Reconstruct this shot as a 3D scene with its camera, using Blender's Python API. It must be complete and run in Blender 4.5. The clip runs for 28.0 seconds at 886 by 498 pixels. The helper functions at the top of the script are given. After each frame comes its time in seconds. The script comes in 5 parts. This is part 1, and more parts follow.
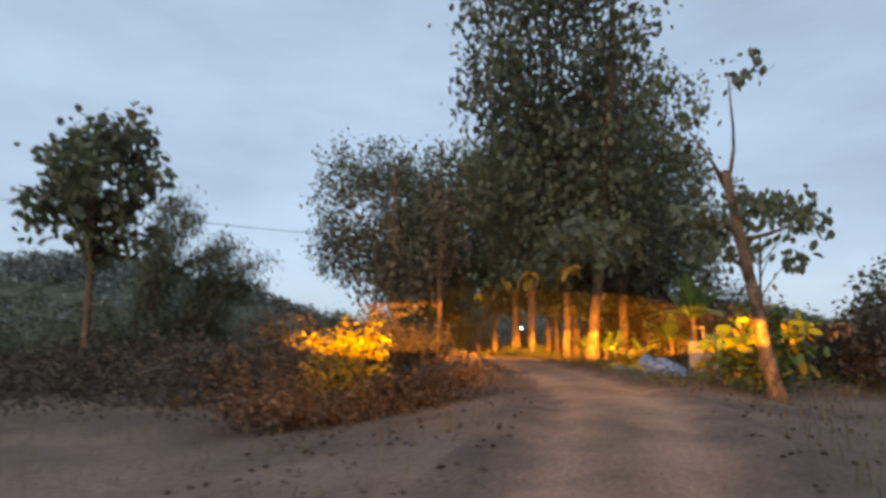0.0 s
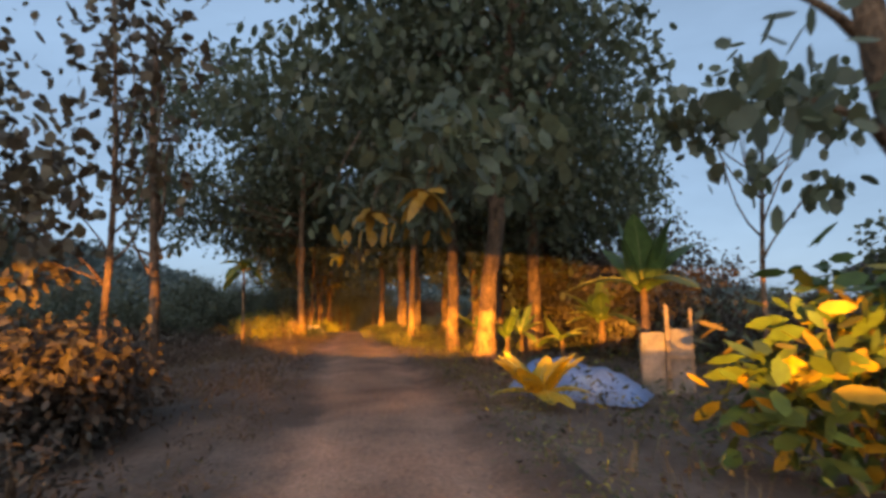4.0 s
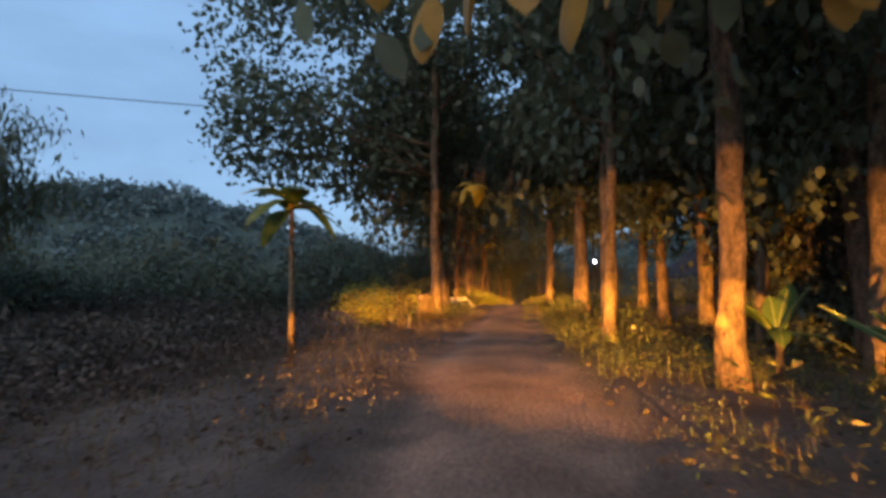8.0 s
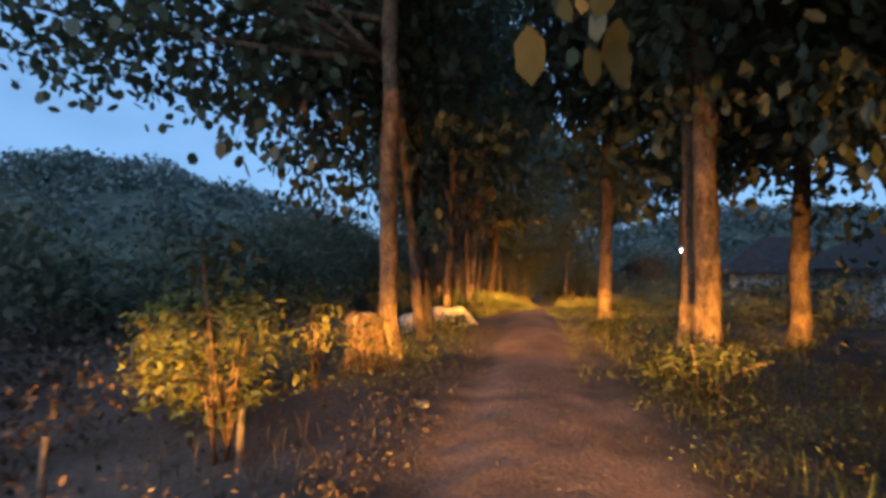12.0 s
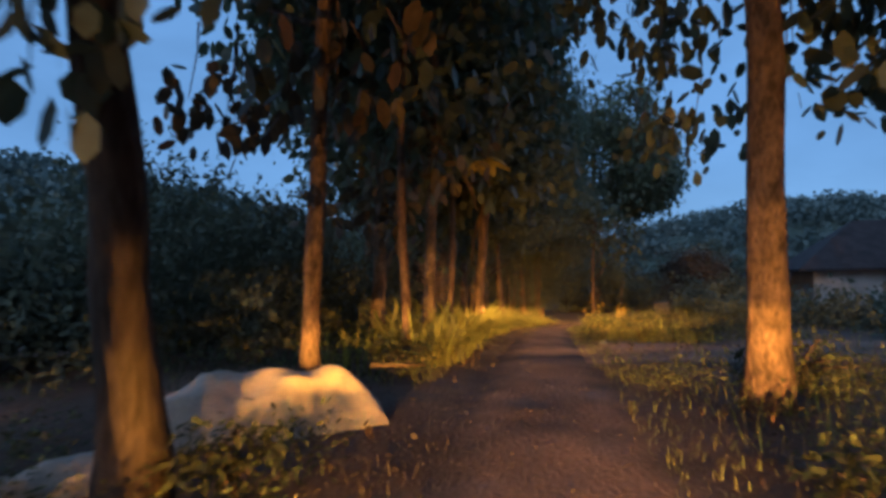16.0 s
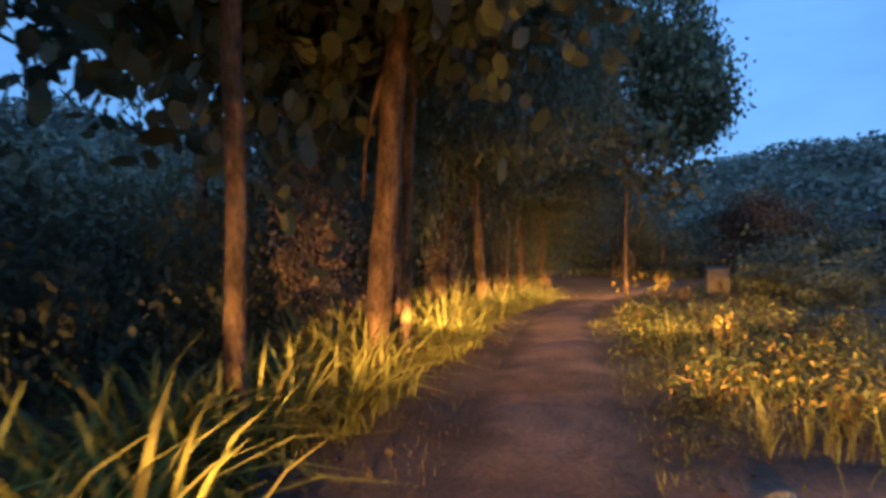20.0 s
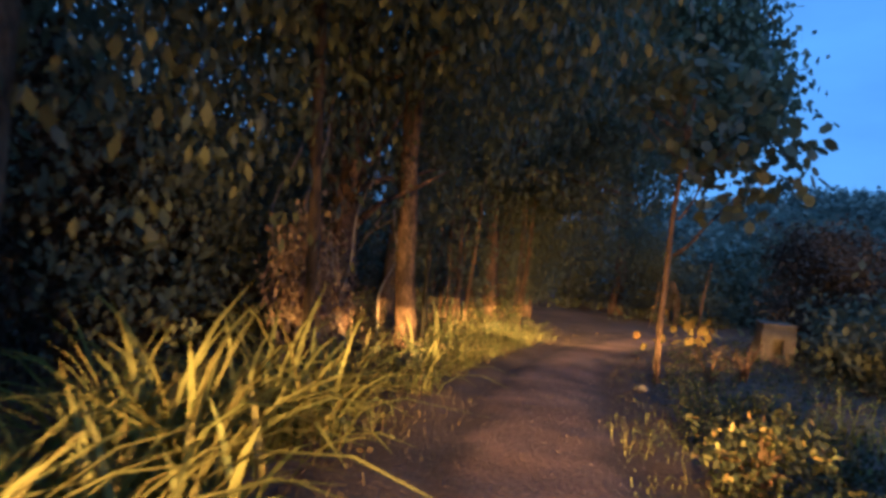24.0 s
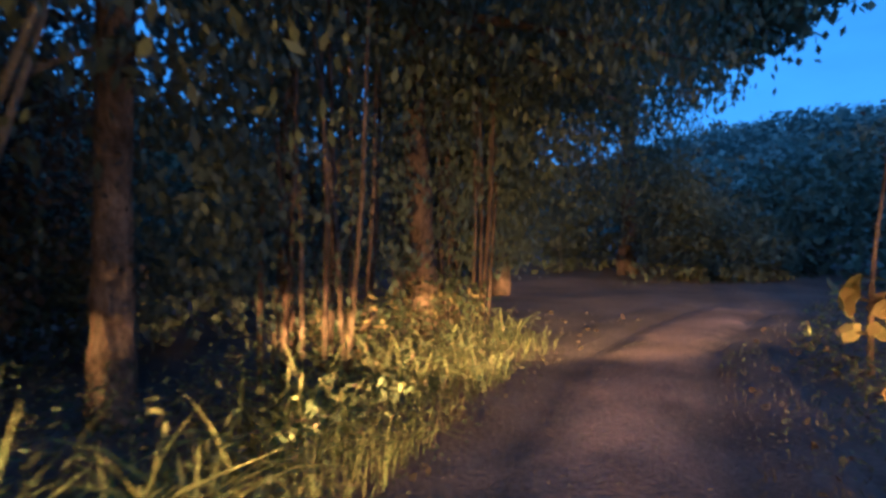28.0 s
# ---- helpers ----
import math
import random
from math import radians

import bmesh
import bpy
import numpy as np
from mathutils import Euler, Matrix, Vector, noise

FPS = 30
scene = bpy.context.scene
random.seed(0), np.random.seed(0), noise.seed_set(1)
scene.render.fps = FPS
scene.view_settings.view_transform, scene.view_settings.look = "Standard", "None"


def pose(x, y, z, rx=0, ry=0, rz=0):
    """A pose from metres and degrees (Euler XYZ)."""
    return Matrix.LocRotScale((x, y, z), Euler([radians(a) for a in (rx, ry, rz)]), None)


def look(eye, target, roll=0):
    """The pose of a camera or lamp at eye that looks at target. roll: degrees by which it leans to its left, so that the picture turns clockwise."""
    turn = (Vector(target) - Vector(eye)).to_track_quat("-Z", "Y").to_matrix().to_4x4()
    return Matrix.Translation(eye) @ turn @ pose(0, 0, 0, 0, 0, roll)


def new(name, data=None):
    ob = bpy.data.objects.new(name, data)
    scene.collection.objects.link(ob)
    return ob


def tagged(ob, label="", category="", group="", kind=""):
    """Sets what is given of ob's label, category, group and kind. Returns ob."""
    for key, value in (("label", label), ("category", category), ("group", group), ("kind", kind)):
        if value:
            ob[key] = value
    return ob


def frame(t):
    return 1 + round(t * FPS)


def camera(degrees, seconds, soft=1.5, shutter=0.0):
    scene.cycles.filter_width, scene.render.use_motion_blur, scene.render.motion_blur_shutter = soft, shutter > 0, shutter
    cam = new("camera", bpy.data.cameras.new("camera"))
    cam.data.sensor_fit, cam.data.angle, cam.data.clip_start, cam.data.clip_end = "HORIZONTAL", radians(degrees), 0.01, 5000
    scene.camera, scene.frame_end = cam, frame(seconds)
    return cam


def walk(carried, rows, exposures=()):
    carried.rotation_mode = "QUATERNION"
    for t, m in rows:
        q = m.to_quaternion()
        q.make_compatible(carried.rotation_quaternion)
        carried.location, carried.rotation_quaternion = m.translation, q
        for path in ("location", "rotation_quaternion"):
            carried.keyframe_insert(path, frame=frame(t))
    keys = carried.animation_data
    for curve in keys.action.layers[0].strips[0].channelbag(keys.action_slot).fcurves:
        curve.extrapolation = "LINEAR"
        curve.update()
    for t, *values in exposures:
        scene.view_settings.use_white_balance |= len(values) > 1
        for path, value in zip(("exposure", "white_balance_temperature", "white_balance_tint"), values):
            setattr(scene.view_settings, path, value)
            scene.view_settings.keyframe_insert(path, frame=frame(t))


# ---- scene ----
EXPOSURES = [(0, 1.95, 8500, 20), (2, 1.88, 7900, 18), (5, 1.65, 6900, 15), (9, 1.6, 6000, 11), (14, 1.4, 5100, 9), (16, 1.05, 5000, 9), (17, 1.08, 4950, 9), (19, 1.4, 4700, 9), (20, 1.45, 4600, 9), (25, 1.2, 3950, 8), (28, 1.2, 3600, 6)]
LAMPS = ((0.5, 1.7, -1.4, 4, 1100, 5.7, 0.8, 0.7), (1.2, 4.8, -1.15, -13, 1000, 4.1, 0.4), (2.45, 11.2, -0.95, -3, 1750, 1.4, 0.5, 0.25), (2.4, 19.4, -0.85, 2, 950, 0.6, 0.3, 0.25), (1.9, 27.4, -0.75, 4, 720, -0.8, 0.6, 0.8), (1.9, 35.2, -0.95, 2, 560, 0.1, 1),
         (1.7, 44.6, -0.97, 1, 680, -2.2, 4, 2.6), (1.6, 49.4, -1.05, 3, 900, -3.8, 3, 1.3), (1.5, 56.2, -1.55, 6, 700, -3.4, 9, 0.4), (1.6, 62.0, -1.95, 5, 950, -4.4, 4, 0.3))
cam = camera(70.0, 28.0, 3.4, 0.5)
PATH = [
    (0, (-0.000, 0.000, -1.103), (-0.003, 3.954, -0.500), -0.5),
    (0.5, (0.163, 1.365, -0.997), (0.336, 5.331, -0.506), 2.9),
    (1, (0.490, 2.377, -0.934), (0.803, 6.330, -0.410), 2.3),
    (1.5, (0.840, 3.503, -0.846), (1.301, 7.447, -0.365), 1.8),
    (2, (1.169, 4.558, -0.777), (1.783, 8.485, -0.332), 1.0),
    (2.5, (1.621, 5.514, -0.701), (2.276, 9.437, -0.277), -0.5),
    (4.5, (2.374, 8.925, -0.618), (2.814, 12.884, -0.255), -0.7),
    (5, (2.334, 9.851, -0.625), (2.645, 13.824, -0.274), -0.0),
    (5.5, (2.477, 10.858, -0.570), (2.561, 14.843, -0.228), -0.1),
    (6, (2.519, 12.094, -0.525), (2.421, 16.082, -0.240), 1.2),
    (6.5, (2.514, 13.302, -0.494), (2.273, 17.284, -0.209), 1.3),
    (7, (2.536, 14.551, -0.501), (2.193, 18.529, -0.266), 1.1),
    (7.5, (2.521, 15.847, -0.480), (2.080, 19.818, -0.290), 1.2),
    (8, (2.533, 17.214, -0.473), (2.011, 21.176, -0.301), -1.0),
    (8.5, (2.497, 18.505, -0.451), (1.912, 22.458, -0.273), 0.4),
    (9, (2.463, 19.706, -0.428), (1.812, 23.643, -0.144), -1.6),
    (9.5, (2.358, 20.883, -0.397), (1.685, 24.818, -0.143), -0.5),
    (10, (2.299, 22.154, -0.356), (1.633, 26.087, -0.063), -1.9),
    (10.5, (2.189, 23.488, -0.318), (1.559, 27.429, -0.048), -2.1),
    (11, (2.015, 25.051, -0.306), (1.405, 29.001, -0.146), -1.0),
    (11.5, (1.874, 26.509, -0.299), (1.279, 30.463, -0.180), -0.2),
    (13.5, (1.975, 31.348, -0.498), (1.339, 35.297, -0.452), 0.5),
    (14, (1.917, 32.665, -0.525), (1.300, 36.616, -0.472), 1.2),
    (14.5, (1.916, 34.044, -0.544), (1.323, 37.999, -0.456), -0.4),
    (15, (1.868, 35.376, -0.539), (1.244, 39.326, -0.453), -0.4),
    (15.5, (1.787, 36.738, -0.572), (1.149, 40.686, -0.490), -1.2),
    (16, (1.730, 38.047, -0.607), (1.059, 41.987, -0.451), -1.4),
    (16.5, (1.690, 39.409, -0.595), (1.046, 43.354, -0.438), -1.4),
    (17, (1.693, 40.709, -0.585), (1.048, 44.654, -0.440), -1.1),
    (17.5, (1.690, 41.979, -0.534), (1.050, 45.927, -0.483), -1.4),
    (18, (1.682, 43.218, -0.516), (1.007, 47.160, -0.462), -1.1),
    (18.5, (1.681, 44.341, -0.501), (0.971, 48.277, -0.525), -1.4),
    (19, (1.665, 45.370, -0.536), (0.951, 49.306, -0.594), -1.0),
    (19.5, (1.670, 46.444, -0.572), (0.954, 50.378, -0.672), -1.8),
    (20, (1.613, 47.481, -0.611), (0.897, 51.415, -0.745), -1.6),
    (20.5, (1.591, 48.523, -0.675), (0.900, 52.461, -0.807), -1.6),
    (21, (1.555, 49.553, -0.732), (0.876, 53.494, -0.813), -0.3),
    (21.5, (1.502, 50.604, -0.828), (0.826, 54.545, -0.916), 0.5),
    (22, (1.517, 51.520, -0.850), (0.844, 55.462, -0.920), 0.7),
    (22.5, (1.497, 52.305, -0.908), (0.833, 56.249, -0.929), 2.4),
    (24.5, (1.477, 55.643, -1.096), (0.852, 59.593, -1.174), 5.3),
    (25, (1.530, 56.570, -1.154), (0.954, 60.526, -1.287), 3.8),
    (25.5, (1.608, 57.539, -1.211), (1.045, 61.495, -1.376), 1.6),
    (26, (1.618, 58.476, -1.237), (1.048, 62.432, -1.392), 0.7),
    (26.5, (1.572, 59.420, -1.280), (0.967, 63.370, -1.443), 1.1),
    (27, (1.526, 60.481, -1.360), (0.902, 64.428, -1.541), -0.2),
    (27.5, (1.535, 61.577, -1.445), (0.957, 65.530, -1.651), -1.8),
    (28, (1.534, 62.541, -1.528), (1.029, 66.502, -1.761), -0.5),
]
walk(cam, [(t, look(eye, target, roll)) for t, eye, target, roll in PATH], EXPOSURES)

# ---------------------------------------------------------------- world and lights
world = bpy.data.worlds.new("dusk_sky")
scene.world = world
world.use_nodes = True
wn = world.node_tree
sky = wn.nodes.new("ShaderNodeTexSky")
sky.sky_type = "NISHITA"
sky.sun_disc = False
sky.sun_elevation = radians(24)
sky.sun_rotation = radians(180)
sky.air_density, sky.dust_density, sky.ozone_density = 1.0, 1.2, 3.0
veil = wn.nodes.new("ShaderNodeMix")
veil.data_type = "RGBA"
veil.inputs[0].default_value = 0.88
veil.inputs[7].default_value = (1.32, 2.2, 3.35, 1)
wn.links.new(sky.outputs["Color"], veil.inputs[6])
# thin uneven cloud over the whole sky
where = wn.nodes.new("ShaderNodeTexCoord")
stretch = wn.nodes.new("ShaderNodeMapping")
stretch.inputs["Scale"].default_value = (1.0, 1.0, 3.2)
cloud = wn.nodes.new("ShaderNodeTexNoise")
cloud.inputs["Scale"].default_value, cloud.inputs["Detail"].default_value, cloud.inputs["Roughness"].default_value = 2.2, 6, 0.55
level = wn.nodes.new("ShaderNodeMapRange")
level.inputs[1].default_value, level.inputs[2].default_value, level.inputs[3].default_value, level.inputs[4].default_value = 0.3, 0.7, 0.84, 1.16
shade = wn.nodes.new("ShaderNodeHueSaturation")
wn.links.new(where.outputs["Generated"], stretch.inputs["Vector"])
wn.links.new(stretch.outputs["Vector"], cloud.inputs["Vector"])
wn.links.new(cloud.outputs["Fac"], level.inputs[0])
wn.links.new(level.outputs[0], shade.inputs["Value"])
wn.links.new(veil.outputs[2], shade.inputs["Color"])
wn.links.new(shade.outputs["Color"], wn.nodes["Background"].inputs["Color"])
wn.nodes["Background"].inputs["Strength"].default_value = 0.072

sun = new("sun", bpy.data.lights.new("sun", "SUN"))
sun.data.energy, sun.data.angle, sun.data.color = 0.46, radians(60), (0.93, 0.95, 1.0)
sun.matrix_world = look((0, 0, 30), (12, 28, 18))

AMBER = (1.0, 0.42, 0.035)


def headlamp(x, y, z, yaw, power, nose, stray, near=1.0):
    """A low beam: a hot flat core that reaches far, a wide flat foreground whose upper edge lies level, and faint stray light above."""
    for name, watts, flat, tilt, size, aside in (("headlamp_core", 10.0, 0.115, 2.4, 45, 5), ("headlamp_foreground", 0.75 * near, 0.15, 6.8, 78, 4), ("headlamp_stray_light", 0.028 * stray, 0.75, -12.0, 110, 0)):
        ob = new(name, bpy.data.lights.new(name, "SPOT"))
        ob.data.energy, ob.data.color = power * watts, AMBER
        ob.data.spot_size, ob.data.spot_blend, ob.data.shadow_soft_size = radians(size), 0.16 if name == "headlamp_core" else 0.8, 0.05
        ob.matrix_world = pose(x, y, z, 90 - tilt + nose, 0, yaw - aside) @ Matrix.Diagonal((1, flat, 1, 1))


# ---------------------------------------------------------------- lie of the land
PROFILE = ((-40, -3.6), (-10, -2.8), (0, -2.35), (3.5, -2.1), (5.5, -1.95), (9, -1.87), (12, -1.77), (15, -1.74), (20, -1.67), (23.5, -1.57), (26.5, -1.58), (31.3, -1.75), (35.4, -1.79),
           (38, -1.85), (42, -1.78), (44.3, -1.75), (47.5, -1.86), (50.6, -2.08), (52.3, -2.16), (55.6, -2.35), (58.5, -2.49), (62.5, -2.78), (66.9, -3.15), (75, -3.4), (100, -3.8), (400, -3.8))
COURSE = ((-40, -6.0), (0, 0.1), (3.5, 0.84), (5.5, 1.6), (8.9, 2.3), (12, 2.5), (17, 2.53), (21, 2.36), (26.5, 1.9), (31.3, 1.95), (36.7, 1.79), (44.3, 1.68), (52, 1.5),
          (58, 1.55), (62.5, 1.6), (67, 2.1), (71, 3.2), (76, 6.0), (82, 12), (100, 30), (400, 300))


def along(table, y):
    """A smooth line through a table of (y, value)."""
    for (a, u), (b, v) in zip(table, table[1:]):
        if y <= b:
            k = min(max((y - a) / (b - a), 0), 1)
            return u + (v - u) * k
    return table[-1][1]


def along_soft(table, y):
    return sum(along(table, y + d) for d in (-2, -1, 0, 1, 2)) / 5


def ground_z(x, y):
    z = along_soft(PROFILE, y)
    off = x - along_soft(COURSE, y)
    side = max(abs(off) - 1.5, 0)
    verge = min(side / 2.0, 1)
    if off < 0:
        z -= 0.35 * min(side / 3.0, 1) * min(max((36 - y) / 6, 0), 1)
    else:
        z -= 0.35 * min(side / 2.5, 1) * min(max((38 - y) / 6, 0), 1)
    z += verge * 0.10 * (noise.noise((x * 0.35, y * 0.35, 0)) + 0.4 * noise.noise((x * 1.1, y * 1.1, 3)))
    if abs(off) < 1.5:
        z -= 0.05 * math.exp(-((abs(off) - 0.72) / 0.22) ** 2)
        z += 0.012 * noise.noise((x * 2.5, y * 2.5, 7)) + 0.005 * noise.noise((x * 7, y * 7, 8))
    return z

for lamp in LAMPS:
    headlamp(*lamp)


# ---------------------------------------------------------------- materials
def material(name, base, rough=0.8, vary=0.35, scale=3.0, fine=40.0, bump=0.3, second=None, translucent=0.0, spec=0.3, per_object=0.0, metal=0.0, island=0.0, streak=0.0, edge=None):
    m = bpy.data.materials.new(name)
    m.use_nodes = True
    nt = m.node_tree
    b = nt.nodes["Principled BSDF"]
    tc = nt.nodes.new("ShaderNodeTexCoord")
    n1 = nt.nodes.new("ShaderNodeTexNoise")
    n1.inputs["Scale"].default_value, n1.inputs["Detail"].default_value = scale, 4
    n2 = nt.nodes.new("ShaderNodeTexNoise")
    n2.inputs["Scale"].default_value, n2.inputs["Detail"].default_value = fine, 3
    for n in (n1, n2):
        if streak:
            grain = nt.nodes.new("ShaderNodeMapping")
            grain.inputs["Scale"].default_value = (1, 1, streak)
            nt.links.new(tc.outputs["Object"], grain.inputs["Vector"])
            nt.links.new(grain.outputs["Vector"], n.inputs["Vector"])
        else:
            nt.links.new(tc.outputs["Object"], n.inputs["Vector"])
    mix = nt.nodes.new("ShaderNodeMix")
    mix.data_type = "RGBA"
    mix.inputs[6].default_value = (*[c * (1 - vary) for c in base], 1)
    mix.inputs[7].default_value = (*(second or [min(c * (1 + vary), 1) for c in base]), 1)
    if edge:
        # the surface wears into the earth beside it by its own "wear" layer
        wear = nt.nodes.new("ShaderNodeAttribute")
        wear.attribute_name = "wear"
        for slot, k in ((6, 1 - vary), (7, 1 + vary)):
            fade = nt.nodes.new("ShaderNodeMix")
            fade.data_type = "RGBA"
            fade.inputs[6].default_value = (*[c * k for c in edge], 1)
            fade.inputs[7].default_value = (*[c * k for c in base], 1)
            nt.links.new(wear.outputs["Fac"], fade.inputs[0])
            nt.links.new(fade.outputs[2], mix.inputs[slot])
    ramp = nt.nodes.new("ShaderNodeMapRange")
    ramp.inputs[1].default_value, ramp.inputs[2].default_value = 0.32, 0.68
    nt.links.new(n1.outputs["Fac"], ramp.inputs[0])
    nt.links.new(ramp.outputs[0], mix.inputs[0])
    hsv = nt.nodes.new("ShaderNodeHueSaturation")
    nt.links.new(mix.outputs[2], hsv.inputs["Color"])
    val = nt.nodes.new("ShaderNodeMapRange")
    val.inputs[1].default_value, val.inputs[2].default_value = 0.3, 0.7
    val.inputs[3].default_value, val.inputs[4].default_value = 1 - vary * 0.7, 1 + vary * 0.7
    nt.links.new(n2.outputs["Fac"], val.inputs[0])
    if per_object or island:
        info = nt.nodes.new("ShaderNodeNewGeometry" if island else "ShaderNodeObjectInfo")
        rnd = nt.nodes.new("ShaderNodeMapRange")
        amount = island or per_object
        rnd.inputs[3].default_value, rnd.inputs[4].default_value = 1 - amount, 1 + amount
        nt.links.new(info.outputs["Random Per Island" if island else "Random"], rnd.inputs[0])
        mul = nt.nodes.new("ShaderNodeMath")
        mul.operation = "MULTIPLY"
        nt.links.new(val.outputs[0], mul.inputs[0])
        nt.links.new(rnd.outputs[0], mul.inputs[1])
        nt.links.new(mul.outputs[0], hsv.inputs["Value"])
        hue = nt.nodes.new("ShaderNodeMapRange")
        hue.inputs[3].default_value, hue.inputs[4].default_value = 0.5 - amount * 0.05, 0.5 + amount * 0.05
        nt.links.new(info.outputs["Random Per Island" if island else "Random"], hue.inputs[0])
        nt.links.new(hue.outputs[0], hsv.inputs["Hue"])
    else:
        nt.links.new(val.outputs[0], hsv.inputs["Value"])
    nt.links.new(hsv.outputs["Color"], b.inputs["Base Color"])
    b.inputs["Roughness"].default_value = rough
    b.inputs["Metallic"].default_value = metal
    b.inputs["Specular IOR Level"].default_value = spec
    if bump:
        bp = nt.nodes.new("ShaderNodeBump")
        bp.inputs["Strength"].default_value, bp.inputs["Distance"].default_value = bump, 0.02
        nt.links.new(n2.outputs["Fac"], bp.inputs["Height"])
        nt.links.new(bp.outputs["Normal"], b.inputs["Normal"])
    if translucent:
        tr = nt.nodes.new("ShaderNodeBsdfTranslucent")
        nt.links.new(hsv.outputs["Color"], tr.inputs["Color"])
        ms = nt.nodes.new("ShaderNodeMixShader")
        ms.inputs[0].default_value = translucent
        nt.links.new(b.outputs[0], ms.inputs[1])
        nt.links.new(tr.outputs[0], ms.inputs[2])
        nt.links.new(ms.outputs[0], nt.nodes["Material Output"].inputs["Surface"])
    return m


def glow(name, color, strength):
    m = bpy.data.materials.new(name)
    m.use_nodes = True
    b = m.node_tree.nodes["Principled BSDF"]
    b.inputs["Base Color"].default_value = (*color, 1)
    b.inputs["Emission Color"].default_value = (*color, 1)
    b.inputs["Emission Strength"].default_value = strength
    return m


LEAF = material("teak_leaf", (0.105, 0.115, 0.062), 0.48, 0.25, 1.2, 9, 0.2, translucent=0.4, spec=0.55, island=0.25)
LEAF_PALE = material("pale_leaf", (0.10, 0.115, 0.06), 0.55, 0.3, 1.0, 9, 0.2, translucent=0.22, island=0.3)
LEAF_DRY = material("dry_leaf", (0.17, 0.10, 0.028), 0.6, 0.35, 1.5, 12, 0.2, translucent=0.3, island=0.3)
LEAF_YELLOW = material("yellow_leaf", (0.28, 0.20, 0.02), 0.5, 0.25, 1.5, 10, 0.2, translucent=0.25, island=0.25)
LEAF_ORANGE = material("withered_orange_leaf", (0.34, 0.165, 0.022), 0.5, 0.25, 1.5, 10, 0.2, translucent=0.25, island=0.25)
LEAF_BROWN = material("brownish_leaf", (0.10, 0.075, 0.045), 0.6, 0.35, 1.5, 12, 0.2, translucent=0.2, island=0.35)
SCRUB = material("dark_scrub", (0.072, 0.056, 0.042), 0.8, 0.35, 0.6, 8, 0.2, translucent=0.2, island=0.3)
FIELD = material("dry_field_stubble", (0.095, 0.065, 0.048), 0.85, 0.35, 0.6, 8, 0.2, translucent=0.15, island=0.3)
LITTER = material("fallen_leaf", (0.07, 0.045, 0.028), 0.8, 0.4, 1.5, 12, 0.2, island=0.5)
BUSH = material("bush_leaf", (0.105, 0.115, 0.075), 0.65, 0.3, 0.6, 8, 0.2, translucent=0.3, island=0.18)
# Distance haze is put into this colour: paler and bluer than near leaves
HAZED_LEAF = material("hazed_wood_leaf", (0.12, 0.145, 0.13), 0.75, 0.3, 0.12, 1.5, 0.1, translucent=0.25, island=0.15)
BLADE = material("grass_blade", (0.21, 0.20, 0.035), 0.5, 0.3, 1.0, 14, 0.1, translucent=0.25, island=0.35)
STRAW = material("dry_grass", (0.12, 0.085, 0.045), 0.8, 0.35, 1.0, 14, 0.1, translucent=0.2, island=0.4)
WEED = material("weed_leaf", (0.05, 0.056, 0.021), 0.6, 0.35, 1.0, 12, 0.2, translucent=0.2, island=0.4)
BANANA = material("banana_leaf", (0.075, 0.115, 0.03), 0.45, 0.3, 1.5, 10, 0.2, translucent=0.3, island=0.2)
BARK = material("grey_brown_bark", (0.125, 0.076, 0.044), 0.92, 0.6, 7.0, 30, 2.2, per_object=0.15, streak=0.5)
# Dark bark; its colour also carries the unlit look of a passed trunk
BARK_DARK = material("dark_unlit_bark", (0.06, 0.04, 0.028), 0.95, 0.5, 4.0, 24, 1.2, streak=0.3)
BARK_PALE = material("pale_bark", (0.25, 0.205, 0.165), 0.85, 0.35, 2.5, 26, 0.9, per_object=0.1, streak=0.25)
EARTH = material("reddish_earth", (0.125, 0.083, 0.062), 0.95, 0.35, 0.7, 15, 0.8)
TRACK = material("worn_earth_track", (0.27, 0.155, 0.105), 0.95, 0.35, 0.9, 22, 1.2, edge=(0.11, 0.073, 0.055))
HILL = material("wooded_hill", (0.07, 0.085, 0.065), 0.95, 0.4, 0.08, 0.9, 0.4)
STONE = material("grey_stone", (0.19, 0.165, 0.14), 0.9, 0.3, 3, 30, 0.5, per_object=0.2)
CREEPER = material("withered_creeper", (0.25, 0.17, 0.105), 0.75, 0.35, 2.5, 14, 0.2, translucent=0.2, island=0.4)
CLOTH_BLUE = material("blue_sheet", (0.13, 0.20, 0.36), 0.6, 0.25, 3, 30, 0.4)
SHEET = material("pale_sheet", (0.48, 0.38, 0.30), 0.6, 0.15, 3, 30, 0.3)
PLASTER = material("white_plaster", (0.3, 0.28, 0.26), 0.85, 0.15, 2, 20, 0.3)
ROOF = material("dark_roof_tile", (0.032, 0.024, 0.023), 0.85, 0.35, 2, 14, 0.5)
CONCRETE = material("weathered_concrete", (0.13, 0.105, 0.085), 0.9, 0.25, 3, 30, 0.5)
WOOD = material("weathered_wood", (0.22, 0.16, 0.11), 0.85, 0.3, 4, 40, 0.5)
DARK = material("dark_void", (0.012, 0.011, 0.010), 0.9, 0.1, 2, 10, 0)
METAL = material("dull_metal", (0.30, 0.30, 0.30), 0.5, 0.15, 4, 30, 0.2, metal=0.8)
WIRE = material("black_wire", (0.03, 0.03, 0.03), 0.6, 0.1, 4, 30, 0)


